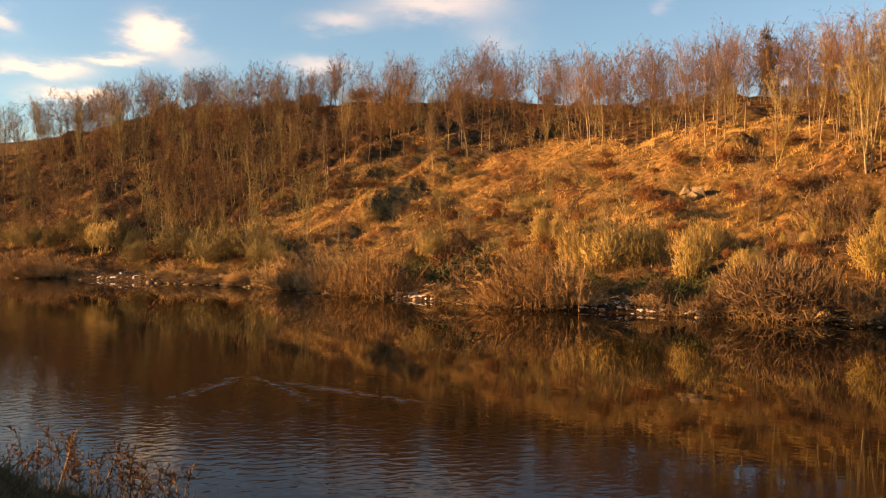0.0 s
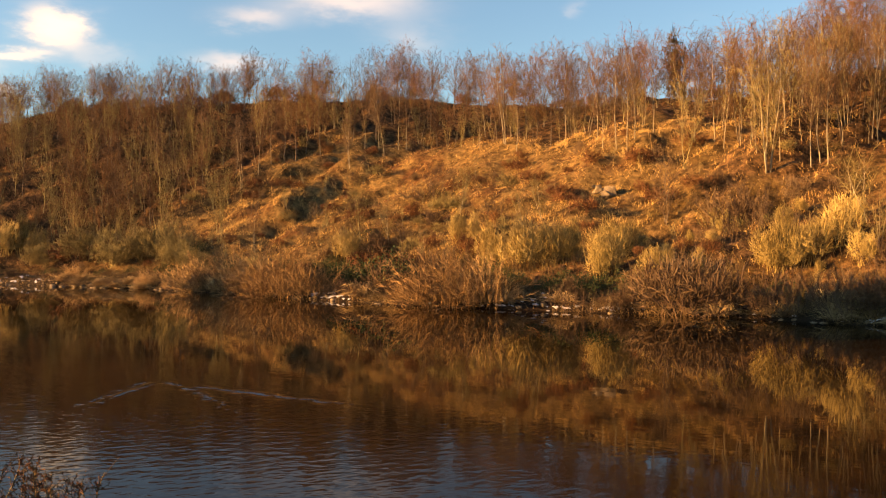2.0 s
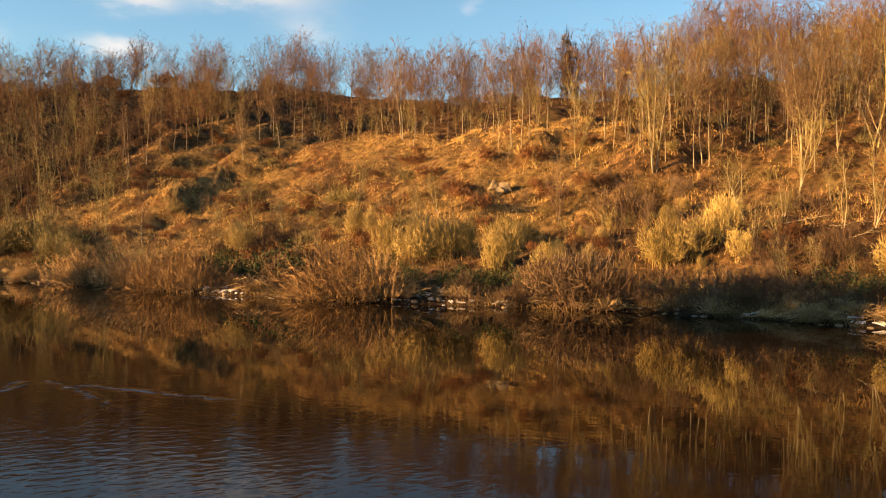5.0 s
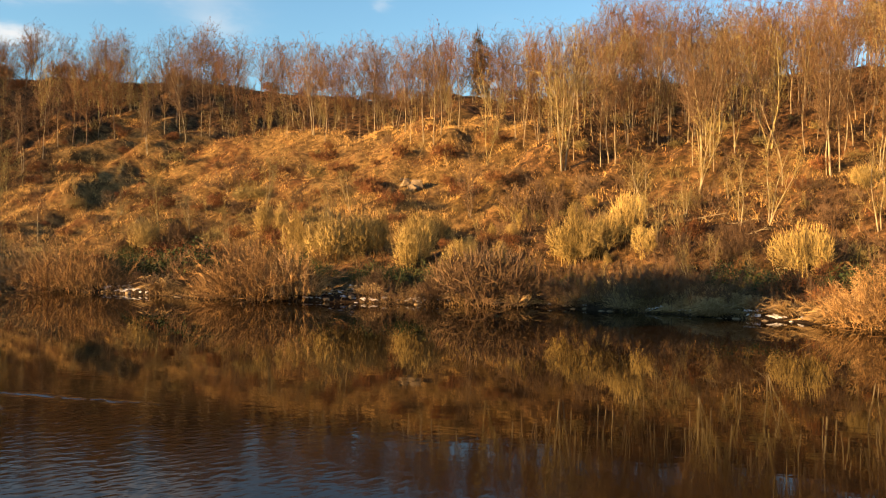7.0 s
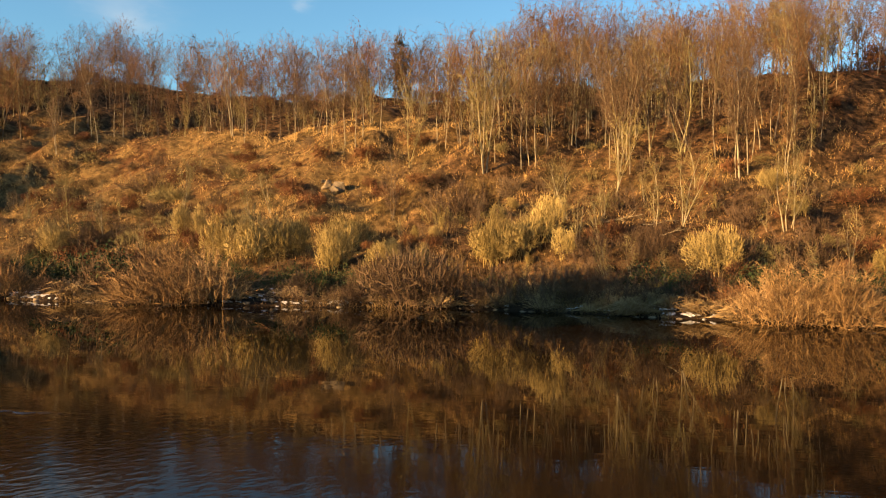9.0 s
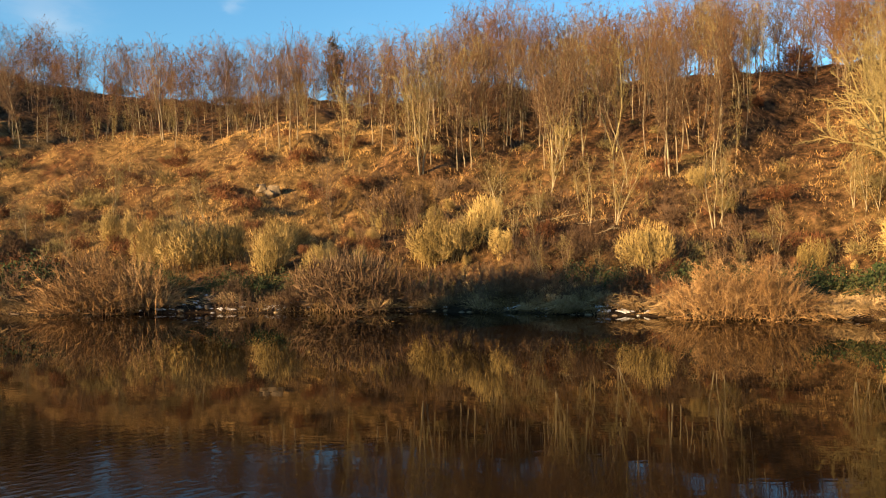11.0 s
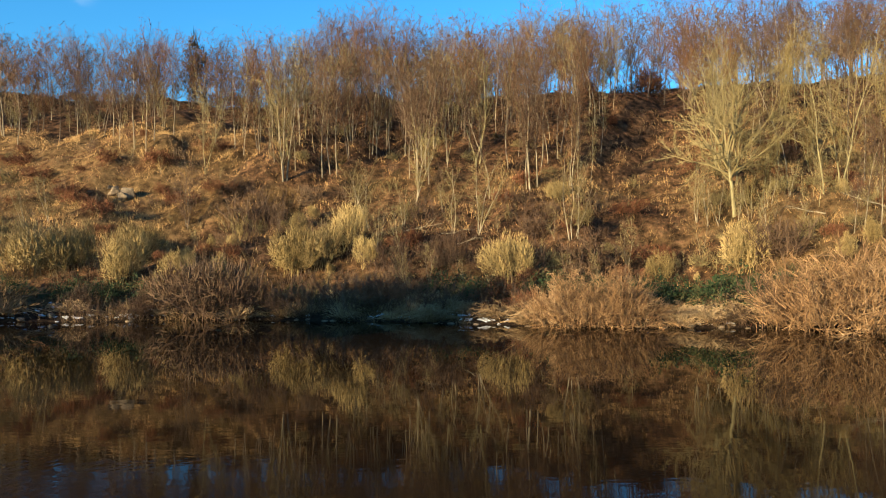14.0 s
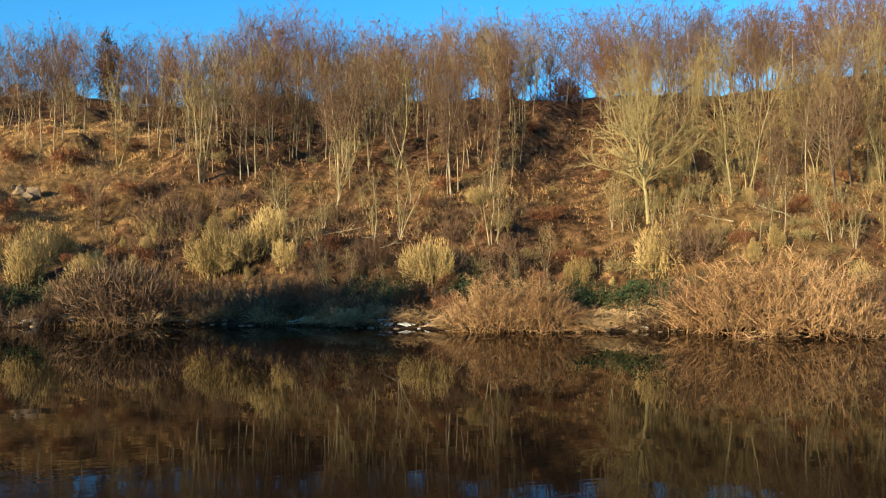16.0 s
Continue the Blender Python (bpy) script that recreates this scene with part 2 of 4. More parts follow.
def stone_mat():
    m, nt, b = mat("river_stone", 0.85, 0.3)
    g = nt.nodes.new("ShaderNodeNewGeometry")
    n = node(nt, "ShaderNodeTexNoise", Scale=5.0, Detail=7.0, Roughness=0.7)
    nt.links.new(g.outputs["Position"], n.inputs["Vector"])
    nt.links.new(ramp(nt, n.outputs[0], [(0.3, (0.06, 0.045, 0.03)), (0.55, (0.20, 0.15, 0.09)), (0.75, (0.34, 0.27, 0.17))]), b.inputs["Base Color"])
    bp = node(nt, "ShaderNodeBump", Strength=0.6, Distance=0.05)
    nt.links.new(n.outputs[0], bp.inputs["Height"])
    nt.links.new(bp.outputs[0], b.inputs["Normal"])
    return m


def snow_mat():
    m, nt, b = mat("old_snow", 0.7, 0.3)
    g = nt.nodes.new("ShaderNodeNewGeometry")
    n = node(nt, "ShaderNodeTexNoise", Scale=7.0, Detail=5.0, Roughness=0.6)
    nt.links.new(g.outputs["Position"], n.inputs["Vector"])
    nt.links.new(ramp(nt, n.outputs[0], [(0.35, (0.22, 0.22, 0.24)), (0.65, (0.62, 0.63, 0.66))]), b.inputs["Base Color"])
    bp = node(nt, "ShaderNodeBump", Strength=0.4, Distance=0.03)
    nt.links.new(n.outputs[0], bp.inputs["Height"])
    nt.links.new(bp.outputs[0], b.inputs["Normal"])
    return m


M_STONE, M_SNOW = stone_mat(), snow_mat()
M_BRACKEN = twig_mat("dead_bracken", [(0.0, (0.060, 0.023, 0.011)), (0.5, (0.133, 0.056, 0.023)), (1.0, (0.199, 0.100, 0.040))])
# browns taken darker than the plants, to put the low bank's shade into them
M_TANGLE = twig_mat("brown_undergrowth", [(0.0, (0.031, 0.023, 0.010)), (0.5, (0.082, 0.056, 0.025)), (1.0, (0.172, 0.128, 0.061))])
M_SHORE = twig_mat("shore_grass", [(0.0, (0.046, 0.029, 0.014)), (0.5, (0.127, 0.081, 0.035)), (1.0, (0.266, 0.191, 0.092))])
M_STRAW = twig_mat("straw_grass", [(0.0, (0.158, 0.101, 0.047)), (0.5, (0.284, 0.196, 0.094)), (1.0, (0.411, 0.305, 0.164))])
M_LEAF = twig_mat("bramble_leaf", [(0.0, (0.014, 0.020, 0.008)), (0.6, (0.027, 0.044, 0.014)), (1.0, (0.082, 0.068, 0.024))])
M_OLIVE_LEAF = twig_mat("olive_leaf", [(0.0, (0.082, 0.061, 0.020)), (0.5, (0.177, 0.129, 0.041)), (1.0, (0.258, 0.197, 0.068))])
M_POLE = bark_mat("weathered_pole", (0.109, 0.082, 0.061), (0.054, 0.041, 0.031), 2.0, 0.5)
M_GROUND, M_WATER = ground_mat(), water_mat()


# ---- the lie of the land ----
def lerp(x, xs, ys):
    return np.interp(x, xs, ys)


TABLE = np.random.default_rng(77).uniform(-1, 1, (64, 64))


def value_noise(x, y, size):
    """Smooth noise between -1 and 1 with cells of that size."""
    x, y = np.asarray(x, float) / size, np.asarray(y, float) / size
    i, j = np.floor(x).astype(int), np.floor(y).astype(int)
    u, w = x - i, y - j
    u, w = u * u * (3 - 2 * u), w * w * (3 - 2 * w)
    a, b = TABLE[i % 64, j % 64], TABLE[(i + 1) % 64, j % 64]
    c, d = TABLE[i % 64, (j + 1) % 64], TABLE[(i + 1) % 64, (j + 1) % 64]
    return a * (1 - u) * (1 - w) + b * u * (1 - w) + c * (1 - u) * w + d * u * w


def layered(x, y, size, octaves=4):
    return sum(value_noise(x + 13.7 * k, y - 7.3 * k, size / 2 ** k) * 0.55 ** k for k in range(octaves))


def bank_y(x):
    """The far waterline."""
    return lerp(x, [-400, -135, -125, -118, -102, -84, -65, -45, -39, -30, -23, -15, -8, -2, 4, 10, 19, 60, 400],
                [-90, 23, 29, 34.5, 39, 44.3, 44.8, 45.2, 47.5, 49.8, 52.3, 52.3, 51.2, 50, 50.6, 51, 49.6, 50, 60]) + 0.2 * np.sin(x * 0.83) + 0.15 * np.sin(x * 1.91 + 1)


def near_y(x):
    """The near waterline."""
    return lerp(x, [-400, -150, -60, -24, -18, -14, -9, 0, 30, 400], [-190, -40, -12, -2.0, 2.6, 5.4, 5.2, 4.2, 4.0, -10]) + 0.25 * np.sin(x * 0.9)


PROF_D = [-30, -4, 0, 0.8, 4, 8, 20, 45, 58, 72, 90, 300, 3000]
PROF_Z = [-2, -1.2, -0.02, 0.45, 0.9, 1.8, 7.0, 19.5, 24, 28.5, 29.5, 34, 60]
# spurs (+) and gullies (-) of the slope: from, to, half width, height
RIBS = [(-97, 80, -94.5, 67, 1.9, 1.7), (-101, 80, -106, 71, 1.9, 1.5), (-88, 83, -77, 77, 3.8, -0.6), (-54, 90, -49.5, 75, 2.8, 1.2),
        (-31, 77, -38, 66, 3.0, -2.0), (4.6, 63, 5.8, 94, 5.0, -2.4), (-28, 68, -16, 66, 4.0, 1.4), (20, 64, 30, 66, 4.0, 1.3)]


def slope_at(x):
    e = 2.0
    return 1 / np.sqrt(1 + ((bank_y(x + e) - bank_y(x - e)) / (2 * e)) ** 2)


def rib_height(x, y):
    z = np.zeros_like(x)
    for xa, ya, xb, yb, half, high in RIBS:
        ax, ay = xb - xa, yb - ya
        t = np.clip(((x - xa) * ax + (y - ya) * ay) / (ax * ax + ay * ay), 0, 1)
        r = np.hypot(x - xa - t * ax, y - ya - t * ay) / half
        z = z + high * np.exp(-r * r)
    return z


def ground_z(x, y, rough=True):
    x, y = np.asarray(x, float), np.asarray(y, float)
    d = (y - bank_y(x)) * slope_at(x)
    far = np.interp(d, PROF_D, PROF_Z)
    tall = lerp(x, [-240, -190, -150, -120, -100, -80, -50, -25, -5, 10, 30, 55, 120], [1.15, 1.25, 1.22, 1.2, 1.1, 0.98, 0.94, 0.99, 1.02, 0.97, 1.0, 1.12, 1.2])
    far = np.where(d > 4, 0.9 + (far - 0.9) * (1 + (tall - 1) * np.clip((d - 4) / 20, 0, 1)), far)
    if rough:
        far = far + (layered(x, y, 17.0) * 1.3 + layered(x, y, 3.2, 3) * 0.48 + layered(x, y, 7.0, 2) * 0.65) * np.clip((d - 2) / 14, 0, 1) * np.clip((105 - d) / 50, 0.25, 1)
        far = far + layered(x, y, 2.2, 3) * 0.32 * np.clip((d - 0.4) / 2, 0, 1) * np.clip((14 - d) / 6, 0, 1)
        far = far + rib_height(x, y) * np.clip((d - 2) / 6, 0, 1)
    e = near_y(x) - y
    near = np.interp(e, [-30, -4, 0, 0.6, 2.2, 3.8, 6, 20, 3000], [-2, -1.2, -0.02, 0.4, 1.2, 2.6, 2.9, 3.4, 20])
    near = np.where(e > 0, near * lerp(x, [-40, -24, -20, -14.5, -10.5], [1.0, 1.0, 0.5, 0.5, 1.0]), near)
    near = near + layered(x, y, 1.7, 3) * 0.16 * np.clip(e / 1.2, 0, 1)
    return np.where(e > -4, near, np.where(d > -4, far, -1.2))


def link(name, verts, faces, material, parent=None, smooth=False):
    me = bpy.data.meshes.new(name)
    me.from_pydata(verts, [], faces)
    me.materials.append(material)
    if smooth:
        me.polygons.foreach_set("use_smooth", [True] * len(me.polygons))
    ob = new(name, me)
    ob.parent = parent
    return ob


def make_ground():
    xs = np.concatenate([[-3000, -1500, -800, -500, -350, -260], np.arange(-200, -24, 1.0), np.arange(-24, 0, 0.5), np.arange(0, 90, 1.0), [100, 120, 150, 200, 300, 500, 900, 1600, 3000]])
    ys = np.concatenate([[-3000, -1200, -500, -200, -100, -60, -30], np.arange(-16, -4, 1.0), np.arange(-4, 8, 0.4), np.arange(8, 24, 1.0), np.arange(24, 135, 0.8), [140, 150, 165, 190, 230, 300, 450, 700, 1200, 3000]])
    X, Y = np.meshgrid(xs, ys)
    Z = ground_z(X, Y)
    V = np.stack([X, Y, Z], -1).reshape(-1, 3)
    w = len(xs)
    i = (np.arange(len(ys) - 1)[:, None] * w + np.arange(w - 1)[None]).ravel()
    F = np.stack([i, i + 1, i + w + 1, i + w], -1)
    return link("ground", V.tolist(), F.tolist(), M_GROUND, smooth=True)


tagged(make_ground(), "hillside and banks of dry golden grass and bracken", "ground", kind="structure")


def make_water():
    xs = np.arange(-330, 331, 30.0)
    top, low = bank_y(xs) + 1.5, near_y(xs) - 1.5
    V = [(x, y, 0) for x, y in zip(xs, low)] + [(x, y, 0) for x, y in zip(xs, top)]
    n = len(xs)
    return link("river_water", V, [(i, i + 1, n + i + 1, n + i) for i in range(n - 1)], M_WATER)


tagged(make_water(), "calm dark brown river water reflecting the hillside", "river", kind="structure")


# ---- trees ----
def frames_of(P0, P1):
    a = P1 - P0
    a = a / np.maximum(np.linalg.norm(a, axis=1, keepdims=True), 1e-9)
    ref = np.where(np.abs(a[:, 2:3]) > 0.9, [[1.0, 0, 0]], [[0, 0, 1.0]])
    u = np.cross(a, ref)
    u /= np.maximum(np.linalg.norm(u, axis=1, keepdims=True), 1e-9)
    return u, np.cross(a, u)


def tubes(segs, sides):
    """Tapered round pieces (p0, p1, r0, r1) as vertices and faces."""
    if not segs:
        return np.zeros((0, 3)), []
    P0, P1 = np.array([s[0] for s in segs]), np.array([s[1] for s in segs])
    R0, R1 = np.array([s[2] for s in segs])[:, None, None], np.array([s[3] for s in segs])[:, None, None]
    u, w = frames_of(P0, P1)
    a = np.arange(sides) * 2 * np.pi / sides
    ring = u[:, None] * np.cos(a)[None, :, None] + w[:, None] * np.sin(a)[None, :, None]
    V = np.concatenate([P0[:, None] + ring * R0, P1[:, None] + ring * R1], 1).reshape(-1, 3)
    k = np.arange(sides)
    f = np.stack([k, (k + 1) % sides, sides + (k + 1) % sides, sides + k], -1)
    F = (np.arange(len(segs)) * 2 * sides)[:, None, None] + f[None]
    return V, F.reshape(-1, 4).tolist()


def limb(segs, sides=6):
    """One unbroken tapering tube along the pieces of a stem."""
    P = np.array([segs[0][0]] + [s[1] for s in segs])
    R = [segs[0][2]] + [s[3] for s in segs]
    u, w = frames_of(P[:1], P[-1:])
    a = np.arange(sides) * 2 * np.pi / sides
    ring = u * np.cos(a)[:, None] + w * np.sin(a)[:, None]
    V = np.concatenate([p + ring * r for p, r in zip(P, R)])
    F = [[k * sides + i, k * sides + (i + 1) % sides, (k + 1) * sides + (i + 1) % sides, (k + 1) * sides + i] for k in range(len(segs)) for i in range(sides)]
    return V, F + [list(range(sides))[::-1], list(range(len(V) - sides, len(V)))]


def spikes(P0, P1, R):
    """Pointed folded slivers from P0 to P1."""
    u, w = frames_of(P0, P1)
    R = np.broadcast_to(np.asarray(R, float).reshape(-1, 1), (len(P0), 1))
    a = [0, 2 * np.pi / 3, 4 * np.pi / 3]
    V = np.stack([P0 + (u * np.cos(t) + w * np.sin(t)) * R for t in a] + [P1], 1).reshape(-1, 3)
    b = (np.arange(len(P0)) * 4)[:, None, None]
    F = b + np.array([[0, 1, 3], [1, 2, 3]])[None]
    return V, F.reshape(-1, 3).tolist()


def join(*pieces):
    V, F, n = [], [], 0
    for v, f in pieces:
        if len(v):
            V.append(v)
            F += [[i + n for i in q] for q in f]
            n += len(v)
    return np.concatenate(V).tolist(), F


def unit(v):
    return v / max(np.linalg.norm(v), 1e-9)


def unit_rows(w):
    return w / np.maximum(np.linalg.norm(w, axis=1, keepdims=True), 1e-9)


def stem(rng, p, way, length, r, n, wobble, up, taper=0.25):
    """A bent stem; returns its pieces."""
    segs, w = [], unit(np.array(way, float))
    for i in range(n):
        w = unit(w + rng.normal(0, wobble, 3) + np.array([0, 0, up]))
        q = p + w * length / n
        segs.append((p, q, r * (1 - (1 - taper) * i / n), r * (1 - (1 - taper) * (i + 1) / n)))
        p = q
    return segs


def along(segs, f):
    i = min(int(f * len(segs)), len(segs) - 1)
    g = f * len(segs) - i
    p0, p1, r0, r1 = segs[i]
    return p0 + (p1 - p0) * g, unit(p1 - p0), r0 + (r1 - r0) * g


def side(rng, axis, angle):
    """A direction that leans away from axis by the angle, in degrees, to a random side."""
    u = unit(np.cross(axis, rng.normal(0, 1, 3)))
    return axis * math.cos(radians(angle)) + u * math.sin(radians(angle))


def bowed(p, q, r0, r1, out, n=3):
    """A limb from p to q that leaves outwards and then turns up; returns its pieces."""
    m = p + (q - p) * np.array([0.58, 0.58, 0.46]) + out
    t = np.linspace(0, 1, n + 1)[:, None]
    pts = (1 - t) ** 2 * p + 2 * t * (1 - t) * m + t * t * q
    return [(pts[i], pts[i + 1], r0 + (r1 - r0) * i / n, r0 + (r1 - r0) * (i + 1) / n) for i in range(n)]


def tree_mesh(seed, h=12.0, r=0.13, stems=1, spread=5, base=0.3, wide=0.2, limbs=24, rise=0.8, subs=6, twigs=600, twig_len=0.6,
              twig_r=0.02, up=0.35, limb_r=0.45, top=0.5):
    """A bare tree of height h: its trunk, and a domed crown of limbs, branches and twigs.
    base, wide: where the crown begins and its half width, as shares of h; rise: how steeply the limbs climb; top: where it is widest."""
    rng = np.random.default_rng(seed)
    trunk, branch, thin, fine = [], [], [], []
    for s in range(stems):
        lean = side(rng, np.array([0, 0, 1.0]), spread * (0.3 if stems == 1 else 1.0) * rng.uniform(0.5, 1.3))
        hh = h * rng.uniform(0.8, 0.97) if s else h
        foot = np.array([rng.normal(0, 0.12), rng.normal(0, 0.12), -0.4]) if stems > 1 else np.array([0, 0, -0.4])
        ax = stem(rng, foot, lean, hh * 0.92, r * rng.uniform(0.7, 1.0) if s else r, 9, 0.07, 0.06, 0.12)
        trunk.append(limb(ax, 6))
        turn = rng.uniform(0, 6.28)
        for k in range(limbs):
            f = base + (0.98 - base) * (k + rng.uniform(0, 1)) / limbs
            v = (f - base) / (1 - base)
            girth = math.sqrt(max(0.02, 1 - ((v - top) / (top if v < top else 1 - top + 0.06)) ** 2))
            rad = hh * wide * girth * rng.uniform(0.55, 1.08) / math.sqrt(stems)
            turn += 2.4 + rng.normal(0, 0.4)
            out = np.array([math.cos(turn), math.sin(turn), 0])
            p, _, rr = along(ax, min(max(f - rad * rise / hh - 0.05, base * 0.85 + rng.uniform(0, 0.05)), 0.93))
            q = along(ax, min(f, 0.97))[0] + out * rad
            q[2] = hh * f + rng.normal(0, 0.15)
            lb = bowed(p, q, max(rr * limb_r, 0.022), 0.014, rng.normal(0, 0.06 * rad, 3))
            branch += lb
            ln = float(np.linalg.norm(q - p))
            for j in range(subs):
                c, w2, r2 = along(lb, rng.uniform(0.25, 1.0))
                sb = stem(rng, c, side(rng, w2, rng.uniform(35, 75)) + [0, 0, up * 0.5], min(ln, 3.5) * rng.uniform(0.2, 0.45) + 0.15, max(r2 * 0.6, 0.016), 1, 0.12, 0)
                thin += sb
                fine += sb * 2
            fine += lb[1:]
        fine += ax[7:]
    a, b = np.array([q[0] for q in fine]), np.array([q[1] for q in fine])
    k = rng.integers(0, len(fine), twigs)
    P0 = a[k] + (b[k] - a[k]) * rng.uniform(0.1, 1, (twigs, 1))
    w = (b - a)[k]
    w /= np.linalg.norm(w, axis=1, keepdims=True)
    w = w + rng.normal(0, 0.85, (twigs, 3)) + np.array([0, 0, up])
    w /= np.linalg.norm(w, axis=1, keepdims=True)
    P1 = P0 + w * twig_len * rng.uniform(0.45, 1.2, (twigs, 1))
    return join(*trunk), join(tubes(branch, 3), spikes(np.array([q[0] for q in thin]), np.array([q[1] for q in thin]), [q[2] for q in thin]), spikes(P0, P1, twig_r))


def puff_mesh(seed, h=3.0, wide=1.3, lobes=8, stems=14, twigs=1600, twig_len=0.34, twig_r=0.02, flame=1.0):
    """A dense, uneven bush: upright tufts of different heights that crowd round leaning stems."""
    rng = np.random.default_rng(seed)
    st, tufts = [], []
    for s in range(stems):
        a, lean = rng.uniform(0, 2 * np.pi), rng.uniform(0.05, 0.5)
        w = np.array([math.cos(a) * lean, math.sin(a) * lean, 1])
        st += stem(rng, np.array([rng.normal(0, 0.25), rng.normal(0, 0.25), -0.2]), w, h * rng.uniform(0.6, 0.95), 0.022, 3, 0.1, 0, 0.3)
    for k in range(lobes):
        a, r = rng.uniform(0, 2 * np.pi), wide * math.sqrt(rng.uniform(0, 1)) * 0.75
        high = h * (1 - 0.45 * (r / wide) ** 1.5) * (rng.uniform(0.62, 1.0) if k else 0.95)
        tufts.append((math.cos(a) * r, math.sin(a) * r, high * 0.55, wide * rng.uniform(0.24, 0.42), high * 0.42))
    H = np.array(tufts)[rng.integers(0, lobes, twigs)]
    u = rng.normal(0, 1, (twigs, 3))
    u /= np.linalg.norm(u, axis=1, keepdims=True)
    P0 = H[:, :3] + u * rng.uniform(0.2, 1, (twigs, 1)) ** 0.4 * H[:, [3, 3, 4]]
    P0[:, 2] = np.maximum(P0[:, 2], 0.02)
    w = u * 0.55 + rng.normal(0, 0.38, (twigs, 3)) + np.array([0, 0, 0.8 * flame])
    w /= np.linalg.norm(w, axis=1, keepdims=True)
    return tubes(st, 3), spikes(P0, P0 + w * twig_len * rng.uniform(0.5, 1.4, (twigs, 1)), twig_r)


def spray_mesh(seed, h=4.0, stems=44, twigs=1900):
    """A wide waterside bush: pale stems that fan out and arch over, above a dense skirt of fine growth."""
    rng = np.random.default_rng(seed)
    st, ends = [], []
    for s in range(stems):
        a, lean = rng.uniform(0, 2 * np.pi), abs(rng.normal(0, 0.75))
        w = np.array([math.cos(a) * lean, math.sin(a) * lean, 1])
        s1 = stem(rng, np.array([rng.normal(0, 0.7), rng.normal(0, 0.5), -0.2]), w, h * rng.uniform(0.35, 0.85), 0.013, 5, 0.14, -0.16 * lean, 0.3)
        st += s1
        ends += s1[1:]
    a, b = np.array([q[0] for q in ends]), np.array([q[1] for q in ends])
    k = rng.integers(0, len(ends), twigs)
    P0 = a[k] + (b[k] - a[k]) * rng.uniform(0, 1, (twigs, 1))
    w = unit_rows((b - a)[k]) + rng.normal(0, 0.6, (twigs, 3))
    fine = spikes(P0, P0 + unit_rows(w) * 0.42 * rng.uniform(0.5, 1.3, (twigs, 1)), 0.012)
    n = 800
    ang, far = rng.uniform(0, 2 * np.pi, n), np.sqrt(rng.uniform(0, 1, n)) * h * 0.48
    Q = np.stack([np.cos(ang) * far, np.sin(ang) * far, rng.uniform(0.02, 0.5, n) * h * (1 - 0.6 * (far / h / 0.48) ** 2)], -1)
    w = np.stack([np.cos(ang) * 0.5, np.sin(ang) * 0.5, np.full(n, 0.8)], -1) + rng.normal(0, 0.5, (n, 3))
    skirt = spikes(Q, Q + unit_rows(w) * 0.5 * rng.uniform(0.5, 1.3, (n, 1)), 0.017)
    return tubes(st, 3), join(fine, skirt)


def shrub_mesh(seed, h=3.0, stems=26, spread=38, width=0.5, twigs=900, twig_len=0.6, twig_r=0.016, up=0.05, stem_r=0.012):
    """A many-stemmed bush: stems from the ground and the twigs on them."""
    rng = np.random.default_rng(seed)
    st, ends = [], []
    for s in range(stems):
        base = np.array([rng.normal(0, width), rng.normal(0, width), -0.2])
        w = side(rng, np.array([0, 0, 1.0]), abs(rng.normal(0, spread)))
        s1 = stem(rng, base, w, h * rng.uniform(0.5, 1.05), stem_r, 4, 0.13, up, 0.3)
        st += s1
        ends += s1[1:]
    a, b = np.array([s[0] for s in ends]), np.array([s[1] for s in ends])
    k = rng.integers(0, len(ends), twigs)
    P0 = a[k] + (b[k] - a[k]) * rng.uniform(0, 1, (twigs, 1))
    w = (b - a)[k]
    w /= np.linalg.norm(w, axis=1, keepdims=True)
    w = w + rng.normal(0, 0.5, (twigs, 3)) + np.array([0, 0, 0.25])
    w /= np.linalg.norm(w, axis=1, keepdims=True)
    return tubes(st, 3), spikes(P0, P0 + w * twig_len * rng.uniform(0.5, 1.3, (twigs, 1)), twig_r)


# where the plants stand: x, y, height
BIRCHES_A = [(-106.4, 68.8, 10.3), (-105.8, 71.5, 11.5), (-107.8, 75.2, 9.1), (-94.6, 80.0, 8.1), (-99.1, 87.0, 10.3), (-95.0, 86.3, 12.1), (-93.2, 85.8, 12.0), (-92.7, 88.3, 11.8),
    (-92.1, 89.4, 12.0), (-76.2, 88.4, 6.3), (-81.9, 96.4, 11.3), (-72.7, 89.7, 13.4), (-69.6, 88.4, 11.4), (-66.9, 96.2, 12.1), (-54.3, 84.6, 9.9), (-51.8, 81.9, 9.2),
    (-50.2, 82.4, 11.2), (-48.5, 81.7, 11.8), (-48.3, 83.0, 11.2), (-47.5, 85.8, 11.1), (-43.1, 87.2, 7.9), (-39.2, 86.1, 9.6), (-40.6, 86.9, 9.8), 
    (-85.2, 57.0, 8.4), (-31.3, 81.4, 9.1), (-34.2, 81.4, 4.8), (-28.8, 82.6, 12.6), (-28.1, 83.2, 11.9), (-27.3, 82.9, 13.0), (-27.6, 88.1, 11.4), (-25.6, 90.6, 12.6)]
